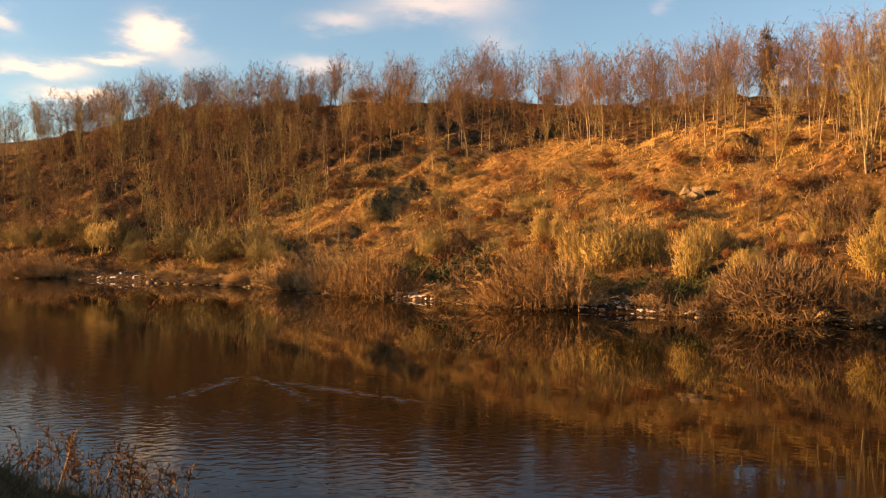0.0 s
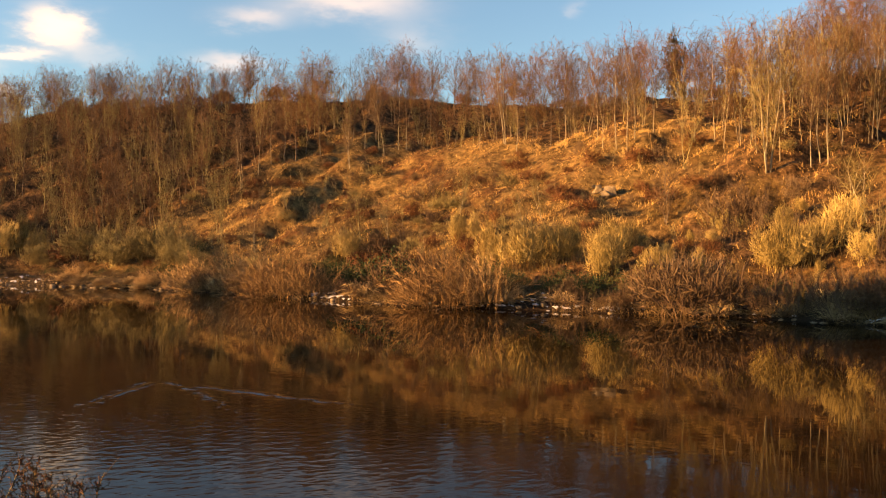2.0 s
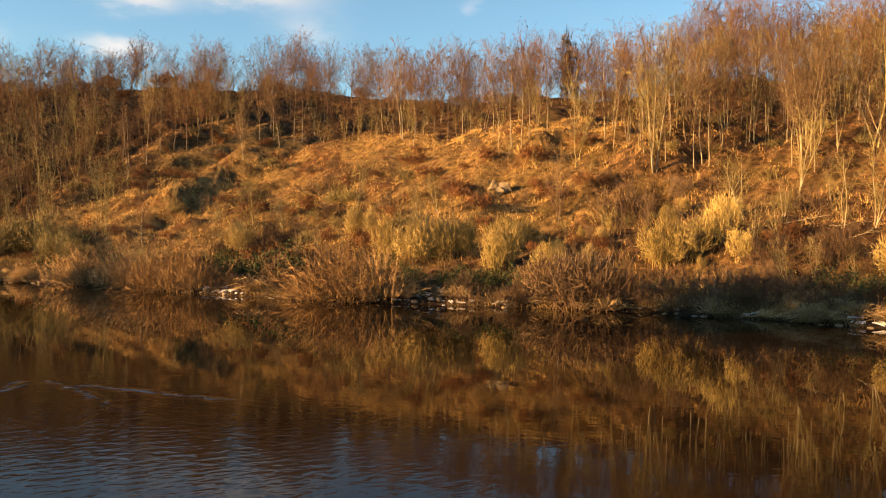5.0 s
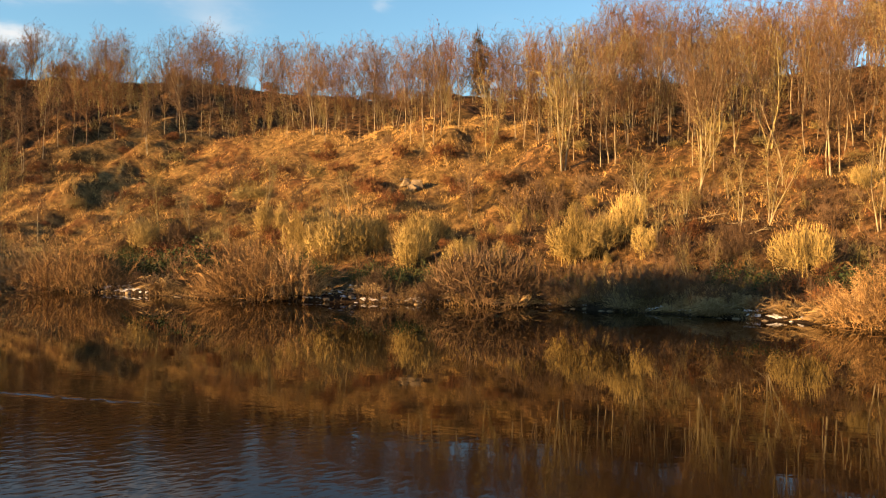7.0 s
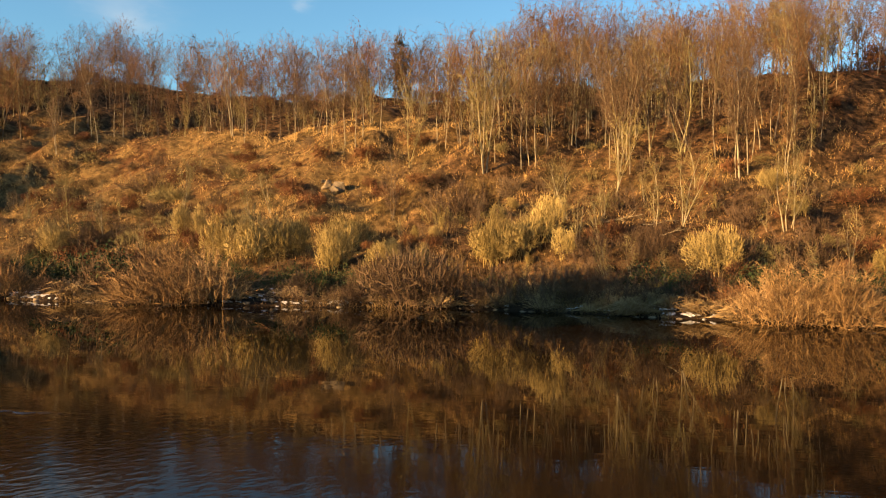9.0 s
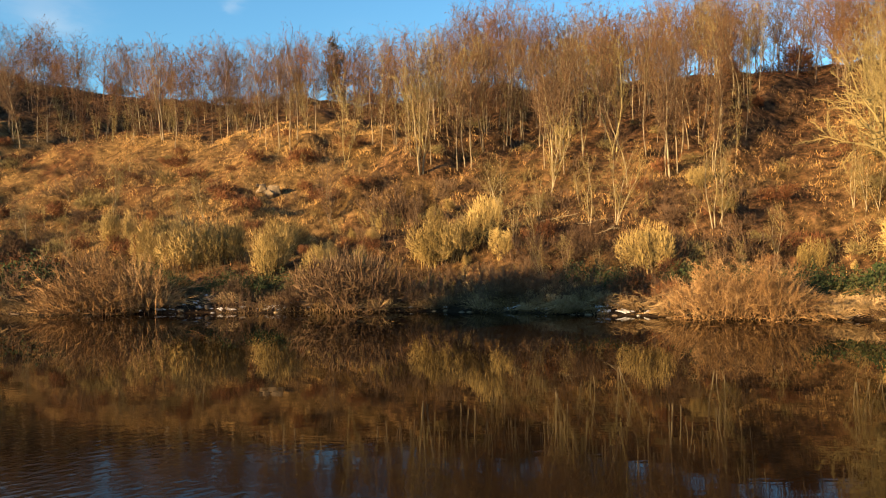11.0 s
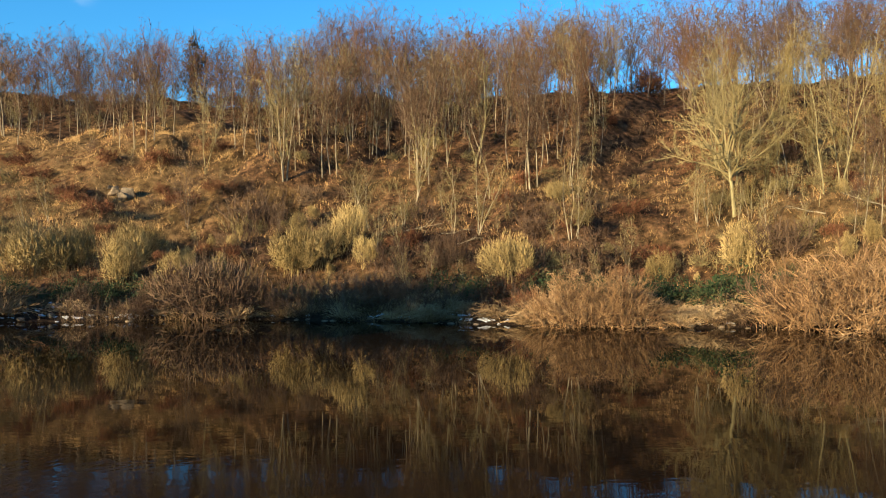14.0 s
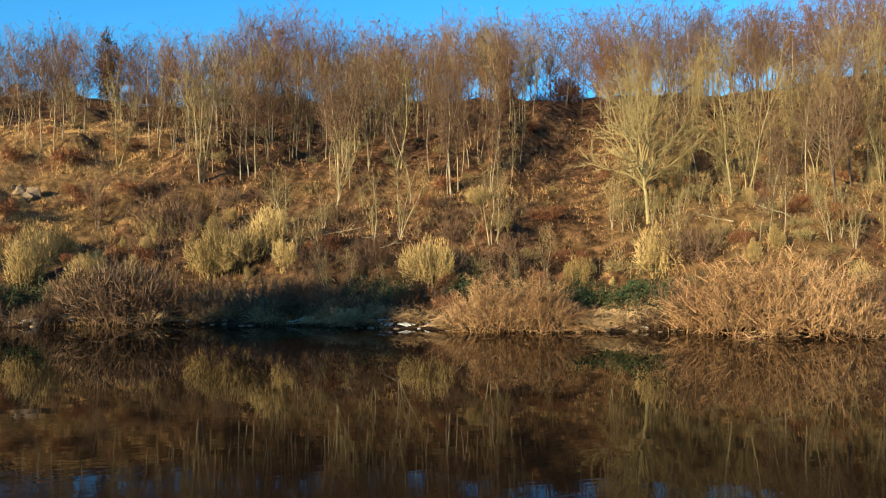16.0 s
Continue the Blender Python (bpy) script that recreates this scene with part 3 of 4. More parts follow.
BIRCHES_B = [(-25.3, 91.5, 13.0), (-25.0, 96.0, 12.4), (-19.3, 82.3, 10.6), (-18.4, 81.8, 12.0), (-17.8, 82.9, 11.9), (-17.1, 81.4, 11.6), (-15.7, 84.4, 11.1), (-14.0, 88.0, 10.0),
    (-10.6, 79.2, 11.1), (-9.2, 82.7, 9.9), (-7.0, 78.8, 10.4), (-6.0, 79.3, 11.5), (-5.5, 91.0, 9.2), (-4.5, 87.4, 8.5), (16.1, 76.5, 13.7), (25.4, 76.1, 12.5),
    (18.5, 63.5, 7.6), (19.4, 62.8, 8.9), (17.7, 63.1, 5.0), (33.3, 82.8, 8.2), (34.2, 81.9, 6.5), (-6.6, 78.8, 12.3), (-5.4, 86.3, 11.3), (-2.8, 78.9, 9.2)]
RUSSETS = [(-107.0, 77.1, 11.4), (-103.0, 76.4, 12.0), (-107.2, 81.5, 11.9), (-101.4, 79.9, 11.5)]
ASHES = [(-92.5, 56.6, 9.5), (-68.5, 59.6, 9.0)]
THORNS = [(-39.0, 72.7, 6.6), (-63.5, 61.0, 3.6), (-33.0, 75.0, 4.2), (-29.5, 72.0, 3.4)]
PALE_TREES = [(-31.9, 80.1, 10.9), (-62.5, 69.0, 5.7), (-49.5, 67.1, 4.6), (-50.0, 64.6, 4.1), (-66.4, 61.8, 4.4), (-20.7, 71.9, 6.3), (-12.6, 69.3, 6.2),
    (-10.5, 70.4, 6.9), (-18.0, 79.5, 7.9), (-13.9, 58.5, 3.5), (-12.7, 60.6, 3.1), (-10.1, 60.6, 2.1), (-16.1, 65.2, 3.7), (-2.5, 68.4, 7.0), (-2.0, 68.2, 4.8),
    (2.0, 66.2, 4.4), (8.1, 73.2, 5.5), (8.9, 72.1, 4.7), (9.7, 72.1, 4.7), (11.1, 71.6, 3.7), (12.0, 71.2, 2.9), (22.6, 62.7, 4.6), (23.6, 63.6, 4.0),
    (24.3, 62.7, 3.8), (15.6, 67.9, 2.0), (13.6, 69.3, 1.8)]
OAKS = [(11.0, 72.4, 12.1)]
WILLOWS_A = [(-145.4, 34.4, 3.6), (-144.1, 36.6, 4.2), (-132.2, 36.7, 3.4), (-129.0, 40.6, 3.9), (-125.5, 42.3, 4.4), (-124.6, 44.5, 5.2), (-122.1, 45.7, 3.4), (-49.4, 58.5, 3.9),
    (-45.2, 57.3, 3.6), (-43.3, 56.8, 4.1), (-42.5, 58.1, 3.3), (-42.0, 59.3, 3.4), (-40.6, 59.4, 3.3), (-36.2, 56.8, 3.3), (-35.9, 58.0, 3.8), (-39.9, 66.1, 3.3),
    (-32.0, 58.3, 2.2), (-24.3, 62.7, 3.6), (-68.7, 57.8, 3.4), (-55.2, 61.9, 3.4), (-24.5, 62.9, 3.4), (-22.3, 63.7, 3.2), (-23.3, 63.2, 2.4), (-20.6, 65.7, 3.5),
    (-18.5, 63.4, 2.4), (-6.7, 61.6, 3.5), (-7.3, 62.0, 2.8), (4.4, 66.0, 2.2), (3.7, 65.7, 1.6), (10.5, 64.3, 3.5), (11.0, 64.6, 2.6), (7.2, 65.3, 0.7)]
WILLOWS_B = [(18.3, 61.6, 1.8)]
WATERSIDE = [(-45.3, 45.7, 3.4), (-43.5, 46.2, 4.4), (-42.2, 46.8, 4.6), (-40.7, 47.3, 3.8), (-40.7, 48.9, 2.8), (-124.4, 29.9, 3.7), (-121.9, 31.8, 4.0), (-119.6, 33.9, 3.1),
    (-78.3, 44.8, 3.5), (-73.8, 45.0, 4.1), (-69.1, 45.0, 4.3), (-66.3, 45.3, 4.5), (-63.2, 45.0, 4.4), (-60.3, 45.3, 4.0), (-2.6, 50.4, 2.8), (-1.7, 50.1, 3.3),
    (-0.5, 50.4, 3.4), (0.7, 50.8, 3.6), (1.7, 50.9, 2.8), (11.1, 51.2, 2.0), (12.0, 50.8, 4.2), (13.4, 50.8, 4.9), (14.9, 50.4, 4.7), (16.4, 50.6, 4.6),
    (17.6, 50.3, 4.0), (18.7, 50.0, 2.2), (20.2, 50.0, 2.0), (-100.3, 41.8, 2.3), (-86.7, 44.1, 1.9)]
SALLOWS = [(-109.5, 47.2, 4.3), (-108.5, 48.8, 3.7), (-100.5, 50.3, 4.0), (-99.0, 52.0, 4.9), (-95.0, 52.3, 3.8), (-116.5, 44.5, 3.4), (-104.0, 48.2, 3.6), (-92.0, 50.8, 3.2),
    (-88.5, 51.2, 2.8), (-132.0, 40.0, 3.6), (-138.5, 35.5, 3.4)]
SCRUB_A = [(-27.2, 51.3, 3.3), (-26.1, 51.8, 3.7), (-25.1, 52.1, 3.3), (-24.9, 54.0, 3.0), (-29.9, 52.8, 2.4), (-70.9, 57.2, 1.9), (-33.8, 49.0, 1.5), (-31.1, 49.6, 1.3),
    (-30.3, 50.0, 1.3), (-31.2, 74.1, 2.5), (-33.1, 73.9, 2.8), (-25.4, 51.7, 2.8), (-24.2, 51.9, 2.6), (-21.5, 52.8, 1.6), (-19.3, 53.0, 1.9), (-16.9, 52.9, 2.2),
    (-14.8, 53.3, 2.4), (-12.7, 53.1, 2.0), (-10.7, 54.1, 2.1), (-8.9, 55.8, 1.5), (-32.9, 74.2, 2.8), (-32.0, 77.0, 2.6), (-16.8, 61.9, 2.1), (-13.1, 63.9, 1.7),
    (-11.2, 62.4, 1.6), (12.0, 64.6, 2.7), (13.0, 63.9, 2.7)]
SCRUB_B = [(13.9, 63.5, 2.3), (-6.0, 62.4, 2.4), (-6.9, 62.7, 2.6), (-0.9, 64.7, 2.2), (10.0, 51.7, 2.8), (7.0, 51.2, 1.0), (8.2, 51.2, 1.0), (19.6, 49.9, 3.0),
    (21.7, 52.0, 3.1), (-8.0, 52.9, 1.1), (-11.2, 53.9, 1.3), (-12.3, 68.1, 1.9), (-53.6, 53.2, 3.1), (-52.5, 55.0, 2.6), (-53.7, 49.0, 2.5), (-21.4, 54.2, 2.2),
    (-18.6, 54.5, 2.3), (-16.7, 55.9, 2.3), (-14.6, 57.0, 1.8)]
BRAMBLES = [(3.6, 54.6, 1.9), (8.4, 55.2, 2.0), (9.6, 53.6, 1.7), (11.2, 55.4, 2.1), (2.6, 56.8, 1.5), (-0.6, 57.6, 1.6), (-3.4, 58.4, 1.8), (-8.2, 57.6, 1.7), (-10.8, 58.6, 1.9), (-36.4, 52.4, 1.6), (-33.2, 54.0, 1.7),
    (5.2, 55.6, 1.5), (6.1, 53.9, 1.6), (7.3, 54.6, 1.3), (1.7, 64.9, 0.9), (3.1, 65.9, 0.9), (-54.5, 51.1, 2.6), (-59.2, 51.1, 2.1), (-61.5, 50.3, 1.6),
    (-38.0, 52.3, 1.1), (-34.7, 52.6, 1.2), (-106.5, 49.1, 2.7), (-112.3, 46.8, 2.8), (-30.1, 63.2, 1.1), (-32.7, 63.9, 1.1)]
PLACED = [("birch", BIRCHES_A), ("birch", BIRCHES_B), ("ridge", RUSSETS), ("wood", ASHES), ("thorn", THORNS), ("white", PALE_TREES), ("oak", OAKS), ("willow", WILLOWS_A), ("willow", WILLOWS_B), ("orange", WATERSIDE), ("sallow", SALLOWS), ("scrub", SCRUB_A), ("scrub", SCRUB_B), ("bramble", BRAMBLES)]


TALL = {}


def plant(name, label, category, parts, group):
    """A plant out of (part name, (verts, faces), material, kind)."""
    ob = new(name)
    TALL[ob.name] = float(np.percentile(np.asarray(parts[-1][1][0])[:, 2], 98.5))
    for pn, (vv, ff), mt, kd in parts:
        tagged(link(pn, vv.tolist() if hasattr(vv, "tolist") else vv, ff, mt, ob), kind=kd)
    return tagged(ob, label, category, group)


def make_kinds():
    kinds = {}

    def put(key, name, label, category, group, meshes, mats, names):
        tags = ("", "stuff") if names[0] == "trunk" else ("stuff", "stuff")
        kinds[key] = [plant(name, label, category, list(zip(names, ms, mats, tags)), group) for ms in meshes]

    tc, sn = ("trunk", "crown"), ("stem_clump", "twig_mass")
    put("birch", "birch_tree", "slender bare birch with a pale trunk on the slope", "tree", "birches on the slope",
        [tree_mesh(10 + i, 11, 0.06, 1 + (i == 2), 5, 0.38, 0.15, 22, 0.9, 6, 520, 0.40, 0.019, 0.2, 0.5, 0.4) for i in range(6)], (M_BIRCH, M_TWIG_BRN), tc)
    put("ridge", "beech_tree", "bare tree with a russet twiggy crown on the ridge", "tree", "trees along the ridge",
        [tree_mesh(30 + i, 13, 0.095, 1 + (i == 2), 6, 0.38, 0.26, 28, 0.6, 7, 900, 0.42, 0.026, 0.1, 0.45, 0.42) for i in range(6)], (M_GREY, M_TWIG_RED), tc)
    put("brown", "sycamore_tree", "bare tree with a grey-brown twiggy crown on the ridge", "tree", "trees along the ridge",
        [tree_mesh(40 + i, 13, 0.095, 1 + (i == 1), 6, 0.38, 0.25, 26, 0.6, 7, 720, 0.42, 0.025, 0.08, 0.45, 0.42) for i in range(5)], (M_GREY, M_TWIG_BRN), tc)
    put("far", "far_tree", "bare brown tree at the back of the ridge", "tree", "trees along the ridge",
        [tree_mesh(60 + i, 12, 0.10, 1, 5, 0.28, 0.26, 20, 0.6, 6, 480, 0.52, 0.032, 0.1, 0.45, 0.45) for i in range(4)], (M_GREY, M_TWIG_RED), tc)
    put("wood", "ash_tree", "bare olive-brown woodland tree on the hillside", "tree", "trees of the hillside wood",
        [tree_mesh(50 + i, 12, 0.065, 1 + (i % 3), 6, 0.30, 0.17, 18 - 2 * (i % 3), 0.9, 6, 560, 0.40, 0.021, 0.2, 0.5, 0.45) for i in range(6)], (M_MOSSY, M_TWIG_OLV), tc)
    put("heath", "heather_bush", "small dark brown bush on the slope", "bush", "small bushes on the slope",
        [puff_mesh(210 + i, 1.3, 1.3, 7, 5, 380, 0.34, 0.024, 0.5) for i in range(4)], (M_BRACKEN, M_BRACKEN), sn)
    put("hazel", "hazel_tree", "small bushy tree with a haze of yellow-olive leaves", "tree", "leafy trees past the gully",
        [leafy_mesh(240 + i) for i in range(3)], (M_MOSSY, M_OLIVE_LEAF), tc)
    put("pole", "ash_sapling", "thin straight young tree with a pale stem in the wood", "tree", "young trees in the wood",
        [tree_mesh(250 + i, 10, 0.042, 1, 6, 0.35, 0.10, 12, 1.2, 4, 220, 0.5, 0.015, 0.2) for i in range(4)], (M_BIRCH, M_TWIG_OLV), tc)
    put("white", "alder_tree", "bare many-stemmed tree with bright pale bark", "tree", "pale many-stemmed trees",
        [tree_mesh(70 + i, 8, 0.06, 2 + i % 2, 13, 0.2, 0.32, 10, 0.8, 6, 420, 0.45, 0.013, 0.1, 0.5, 0.6) for i in range(4)], (M_BIRCH, M_TWIG_OLV), tc)
    # never in view: opaque stand-ins that only throw shade across the river
    put("caster", "ivied_tree", "tall dense ivy-clad tree on the near bank", "tree", "tall trees on the near bank",
        [puff_mesh(280 + i, 20, 4.2, 16, 6, 2600, 1.6, 0.17, 0.4) for i in range(2)], (M_MOSSY, M_LEAF), tc)
    put("thorn", "thorn_tree", "low spreading brown thorn tree with many stems", "tree", "thorn trees on the slope",
        [tree_mesh(290 + i, 7, 0.05, 4, 17, 0.14, 0.55, 10, 0.8, 6, 700, 0.42, 0.013, 0.15, 0.5, 0.6) for i in range(2)], (M_GREY, M_TWIG_BRN), tc)
    put("copper", "copper_beech", "beech on the ridge that keeps its dark copper-red leaves", "tree", "",
        [leafy_mesh(246)], (M_GREY, M_COPPER), tc)
    put("pine", "pine_tree", "small dark evergreen pine on the ridge", "tree", "",
        [puff_mesh(248, 10, 2.0, 9, 3, 900, 0.7, 0.06, 0.2)], (M_GREY, M_NEEDLE), tc)
    put("sallow", "sallow_bush", "broad rounded olive-brown sallow bush behind the bank", "bush", "sallow bushes upstream",
        [puff_mesh(270 + i, 4.0, 2.6, 13, 14, 2300, 0.42, 0.024, 0.5) for i in range(3)], (M_MOSSY, M_TWIG_OLV), sn)
    put("oak", "oak_tree", "broad bare oak with spreading pale limbs", "tree", "oaks",
        [oak_mesh(93)], (M_MOSSY, M_TWIG_OLV), tc)
    put("willow", "willow_bush", "dense straw-coloured willow bush on the bank", "bush", "willow bushes",
        [puff_mesh(110 + i, 3.2, 1.15 + 0.2 * (i % 3), 9 + i % 4, 14, 1500, 0.34, 0.020) for i in range(6)], (M_TWIG_YEL, M_TWIG_YEL), sn)
    put("orange", "dogwood_bush", "spreading golden-brown bush at the water's edge", "bush", "bushes at the water's edge",
        [spray_mesh(130 + i) for i in range(6)], (M_TWIG_ORG, M_TWIG_ORG), sn)
    put("scrub", "hawthorn_bush", "low tangled brown bush on the slope", "bush", "scrub bushes",
        [shrub_mesh(150 + i, 2.4, 22, 36, 0.7, 480, 0.45, 0.017, 0.04, 0.016) for i in range(4)] + [puff_mesh(155 + i, 2.4, 1.6, 12, 14, 800, 0.4, 0.020, 0.6) for i in range(2)], (M_TWIG_BRN, M_TWIG_BRN), sn)
    put("gorse", "gorse_bush", "small olive-brown bush on the slope", "bush", "small bushes on the slope",
        [puff_mesh(190 + i, 1.3, 1.3, 7, 5, 340, 0.36, 0.022, 0.6) for i in range(3)] + [shrub_mesh(195 + i, 1.4, 16, 30, 0.4, 200, 0.4, 0.016) for i in range(2)], (M_TWIG_OLV, M_TWIG_OLV), sn)
    put("tussock", "grass_tussock", "drooping tan grass tussock at the water's edge", "grass", "grass tussocks at the waterline",
        [tussock_mesh(260 + i) for i in range(4)], (M_SHORE, M_STRAW), ("dead_base", "blade_mass"))
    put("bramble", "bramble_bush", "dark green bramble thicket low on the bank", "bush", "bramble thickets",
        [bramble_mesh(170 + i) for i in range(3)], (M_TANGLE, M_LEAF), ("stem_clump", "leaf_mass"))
    return kinds


def oak_mesh(seed, h=12.0):
    """A short trunk that breaks into many wide ascending limbs under a domed crown."""
    rng = np.random.default_rng(seed)
    ax = stem(rng, np.array([0, 0, -0.4]), (0.04, 0.02, 1), h * 0.40, 0.15, 6, 0.05, 0.03, 0.6)
    branch, thin = [], []
    for k in range(15):
        p, w, r = along(ax, 0.55 + 0.45 * k / 14)
        a, lean = 2.4 * k + rng.normal(0, 0.25), radians(68 - 56 * k / 14)
        way = (math.cos(a) * math.sin(lean), math.sin(a) * math.sin(lean), math.cos(lean))
        lb = stem(rng, p, way, h * rng.uniform(0.9, 1.1) * (0.52 - 0.17 * math.sin(lean)), 0.085, 6, 0.13, 0.05, 0.25)
        branch += lb
        for j in range(11):
            q, w2, r2 = along(lb, rng.uniform(0.25, 1.0))
            thin += stem(rng, q, side(rng, w2, rng.uniform(25, 60)), rng.uniform(1.0, 2.6), max(r2 * 0.6, 0.025), 3, 0.18, 0.06)
    a, b = np.array([q[0] for q in thin]), np.array([q[1] for q in thin])
    n = 5200
    k = rng.integers(0, len(thin), n)
    P0 = a[k] + (b - a)[k] * rng.uniform(0, 1, (n, 1))
    w = (b - a)[k] / np.linalg.norm((b - a)[k], axis=1, keepdims=True) + rng.normal(0, 0.5, (n, 3)) + np.array([0, 0, 0.15])
    P1 = P0 + w / np.linalg.norm(w, axis=1, keepdims=True) * rng.uniform(0.25, 0.7, (n, 1))
    return limb(ax, 8), join(tubes(branch, 4), tubes(thin, 3), spikes(P0, P1, 0.014))


def tussock_mesh(seed, n=170):
    """A mop of long dead grass: upright core and blades that arch over to the ground."""
    rng = np.random.default_rng(seed)
    a, lean, ln = rng.uniform(0, 2 * np.pi, n), rng.uniform(0.1, 1.3, n), rng.uniform(0.5, 1.0, n)
    way = np.stack([np.cos(a) * np.sin(lean), np.sin(a) * np.sin(lean), np.cos(lean)], -1)
    P0 = np.stack([rng.normal(0, 0.12, n), rng.normal(0, 0.12, n), np.full(n, -0.05)], -1)
    P1 = P0 + way * ln[:, None] * 0.6
    P2 = P1 + (way * [1, 1, 0.2] - np.array([0, 0, 0.35])) * ln[:, None] * 0.5
    k = n // 3
    return spikes(P0[:k], P0[:k] + (P1 - P0)[:k] * 0.8, 0.016), join(spikes(P1, P0, 0.014), spikes(P1, P2, 0.014))


def leafy_mesh(seed):
    """A many-stemmed tree that keeps a thin haze of leaves."""
    rng = np.random.default_rng(seed)
    trunk, crown = tree_mesh(seed, 9, 0.07, 3, 9, 0.16, 0.26, 11, 0.8, 5, 350, 0.6, 0.016, 0.2)
    cv = np.asarray(crown[0])
    n = 900
    P = cv[rng.integers(0, len(cv), n)] + rng.normal(0, 0.18, (n, 3))
    u, w = rng.normal(0, 1, (n, 3)), rng.normal(0, 1, (n, 3))
    u /= np.linalg.norm(u, axis=1, keepdims=True)
    w -= u * (u * w).sum(1, keepdims=True)
    w /= np.linalg.norm(w, axis=1, keepdims=True)
    s = rng.uniform(0.05, 0.10, (n, 1))
    V = np.stack([P - u * s, P + w * s * 0.6, P + u * s * 1.2, P - w * s * 0.6], 1).reshape(-1, 3)
    return trunk, join(crown, (V, ((np.arange(n) * 4)[:, None] + np.arange(4)[None]).tolist()))


def bramble_mesh(seed, h=1.6):
    """Arching stems under a heap of small leaves."""
    rng = np.random.default_rng(seed)
    st, _ = shrub_mesh(seed, h, 26, 60, 0.9, 10, 0.3, 0.012, -0.06), 0
    n = 1300
    a, r, z = rng.uniform(0, 2 * np.pi, n), np.sqrt(rng.uniform(0, 1, n)), rng.uniform(0, 1, n) ** 0.6
    lump = 1 + 0.25 * np.sin(3 * a + seed) + 0.15 * np.sin(7 * a)
    P = np.stack([np.cos(a) * r * 1.7 * lump, np.sin(a) * r * 1.7 * lump, z * h * (1 - 0.75 * r * r) * (0.85 + 0.2 * np.sin(5 * a))], -1)
    u, w = rng.normal(0, 1, (n, 3)), rng.normal(0, 1, (n, 3))
    u /= np.linalg.norm(u, axis=1, keepdims=True)
    w -= u * (u * w).sum(1, keepdims=True)
    w /= np.linalg.norm(w, axis=1, keepdims=True)
    s = rng.uniform(0.04, 0.08, (n, 1))
    V = np.stack([P - u * s, P + w * s * 0.6, P + u * s * 1.2, P - w * s * 0.6], 1).reshape(-1, 3)
    F = ((np.arange(n) * 4)[:, None] + np.arange(4)[None]).tolist()
    return st[0], (V, F)


KINDS = make_kinds()
USED = set()
RNG = np.random.default_rng(5)
STOOD = []


def put_plant(key, x, y, height, wide=1.0):
    """Stands a plant of that kind on the ground, scaled to a height."""
    src = KINDS[key][int(RNG.integers(0, len(KINDS[key])))]
    s = height / TALL[src.name]
    m = pose(x, y, float(ground_z(x, y)), 0, 0, float(RNG.uniform(0, 360))) @ Matrix.Diagonal((s * wide, s * wide, s, 1))
    STOOD.append((x, y))
    if src.name in USED:
        return copy_thing(src, m @ Matrix.Diagonal((1 / src.scale.x, 1 / src.scale.y, 1 / src.scale.z, 1)))
    USED.add(src.name)
    src.matrix_basis = m
    return src


def at(x, d):
    """The place d metres behind the far waterline at x."""
    return x, float(bank_y(x) + d / slope_at(x))


def scatter(keys, n, x0, x1, d0, d1, h0, h1, gap=1.6):
    """About n plants over a strip of the hillside, none closer than the gap, and no tree in the open gully."""
    made = tries = 0
    while made < n and tries < n * 12:
        tries += 1
        x, y = at(RNG.uniform(x0, x1), RNG.uniform(d0, d1))
        if any((x - a) ** 2 + (y - b) ** 2 < gap * gap for a, b in STOOD) or (h1 > 3.3 and y < 108 and 0.022 < x / y < 0.092):
            continue
        put_plant(keys[int(RNG.integers(0, len(keys)))], x, y, RNG.uniform(h0, h1), RNG.uniform(0.85, 1.15))
        made += 1


put_plant("copper", -62.5, 110.0, 12.5, 0.8)
put_plant("pine", -58.6, 112.5, 10.6, 0.7)
for kind_key, rows in PLACED:
    for px, py, ph in rows:
        high = kind_key == "bramble" and py - bank_y(px) > 9
        put_plant("heath" if high else kind_key, px, py, ph * (0.88 if kind_key == "orange" else 1.0), {"orange": 1.15, "scrub": 1.15, "oak": 0.95}.get(kind_key, 1.0))

    if kind_key == "oak":      # open ground in front of the oak
        STOOD += [(px * k, py * k) for k in (0.90, 0.94, 0.98) for _ in range(2)]

# the ridge, the wood upstream, the birch wood, the trees past the gully
scatter(("ridge", "ridge", "brown"), 130, -208, -42, 60, 76, 8.5, 11.5, 1.6)
scatter(("far",), 60, -208, -42, 74, 92, 8.5, 11.5, 1.6)
scatter(("ridge", "ridge", "brown"), 44, -42, 0, 58, 76, 10.5, 14, 1.5)
scatter(("ridge", "brown", "brown"), 70, 0, 64, 55, 74, 10.5, 14, 1.5)
scatter(("far",), 80, -42, 64, 74, 92, 9, 12.5, 1.6)
scatter(("wood", "ridge", "brown"), 90, -270, -180, 22, 78, 8, 11, 1.6)
scatter(("pole",), 120, -42, 46, 30, 66, 7, 12, 0.9)
scatter(("brown", "ridge"), 16, -4, 15, 44, 58, 8, 11, 1.5)
scatter(("heath", "scrub"), 120, -200, 64, 62, 80, 1.5, 3.2, 1.0)
scatter(("ridge", "brown"), 34, -112, -58, 46, 60, 7, 10)
scatter(("wood", "wood", "brown", "far", "ridge"), 330, -190, -110, 10, 60, 6.5, 10.5, 1.1)
scatter(("white", "wood"), 60, -130, -40, 44, 62, 3.5, 6, 1.4)
scatter(("wood",), 18, -125, -100, 12, 30, 4, 7)
scatter(("birch", "wood", "birch", "birch", "ridge"), 95, -42, 1, 32, 62, 8.5, 12.5, 1.3)
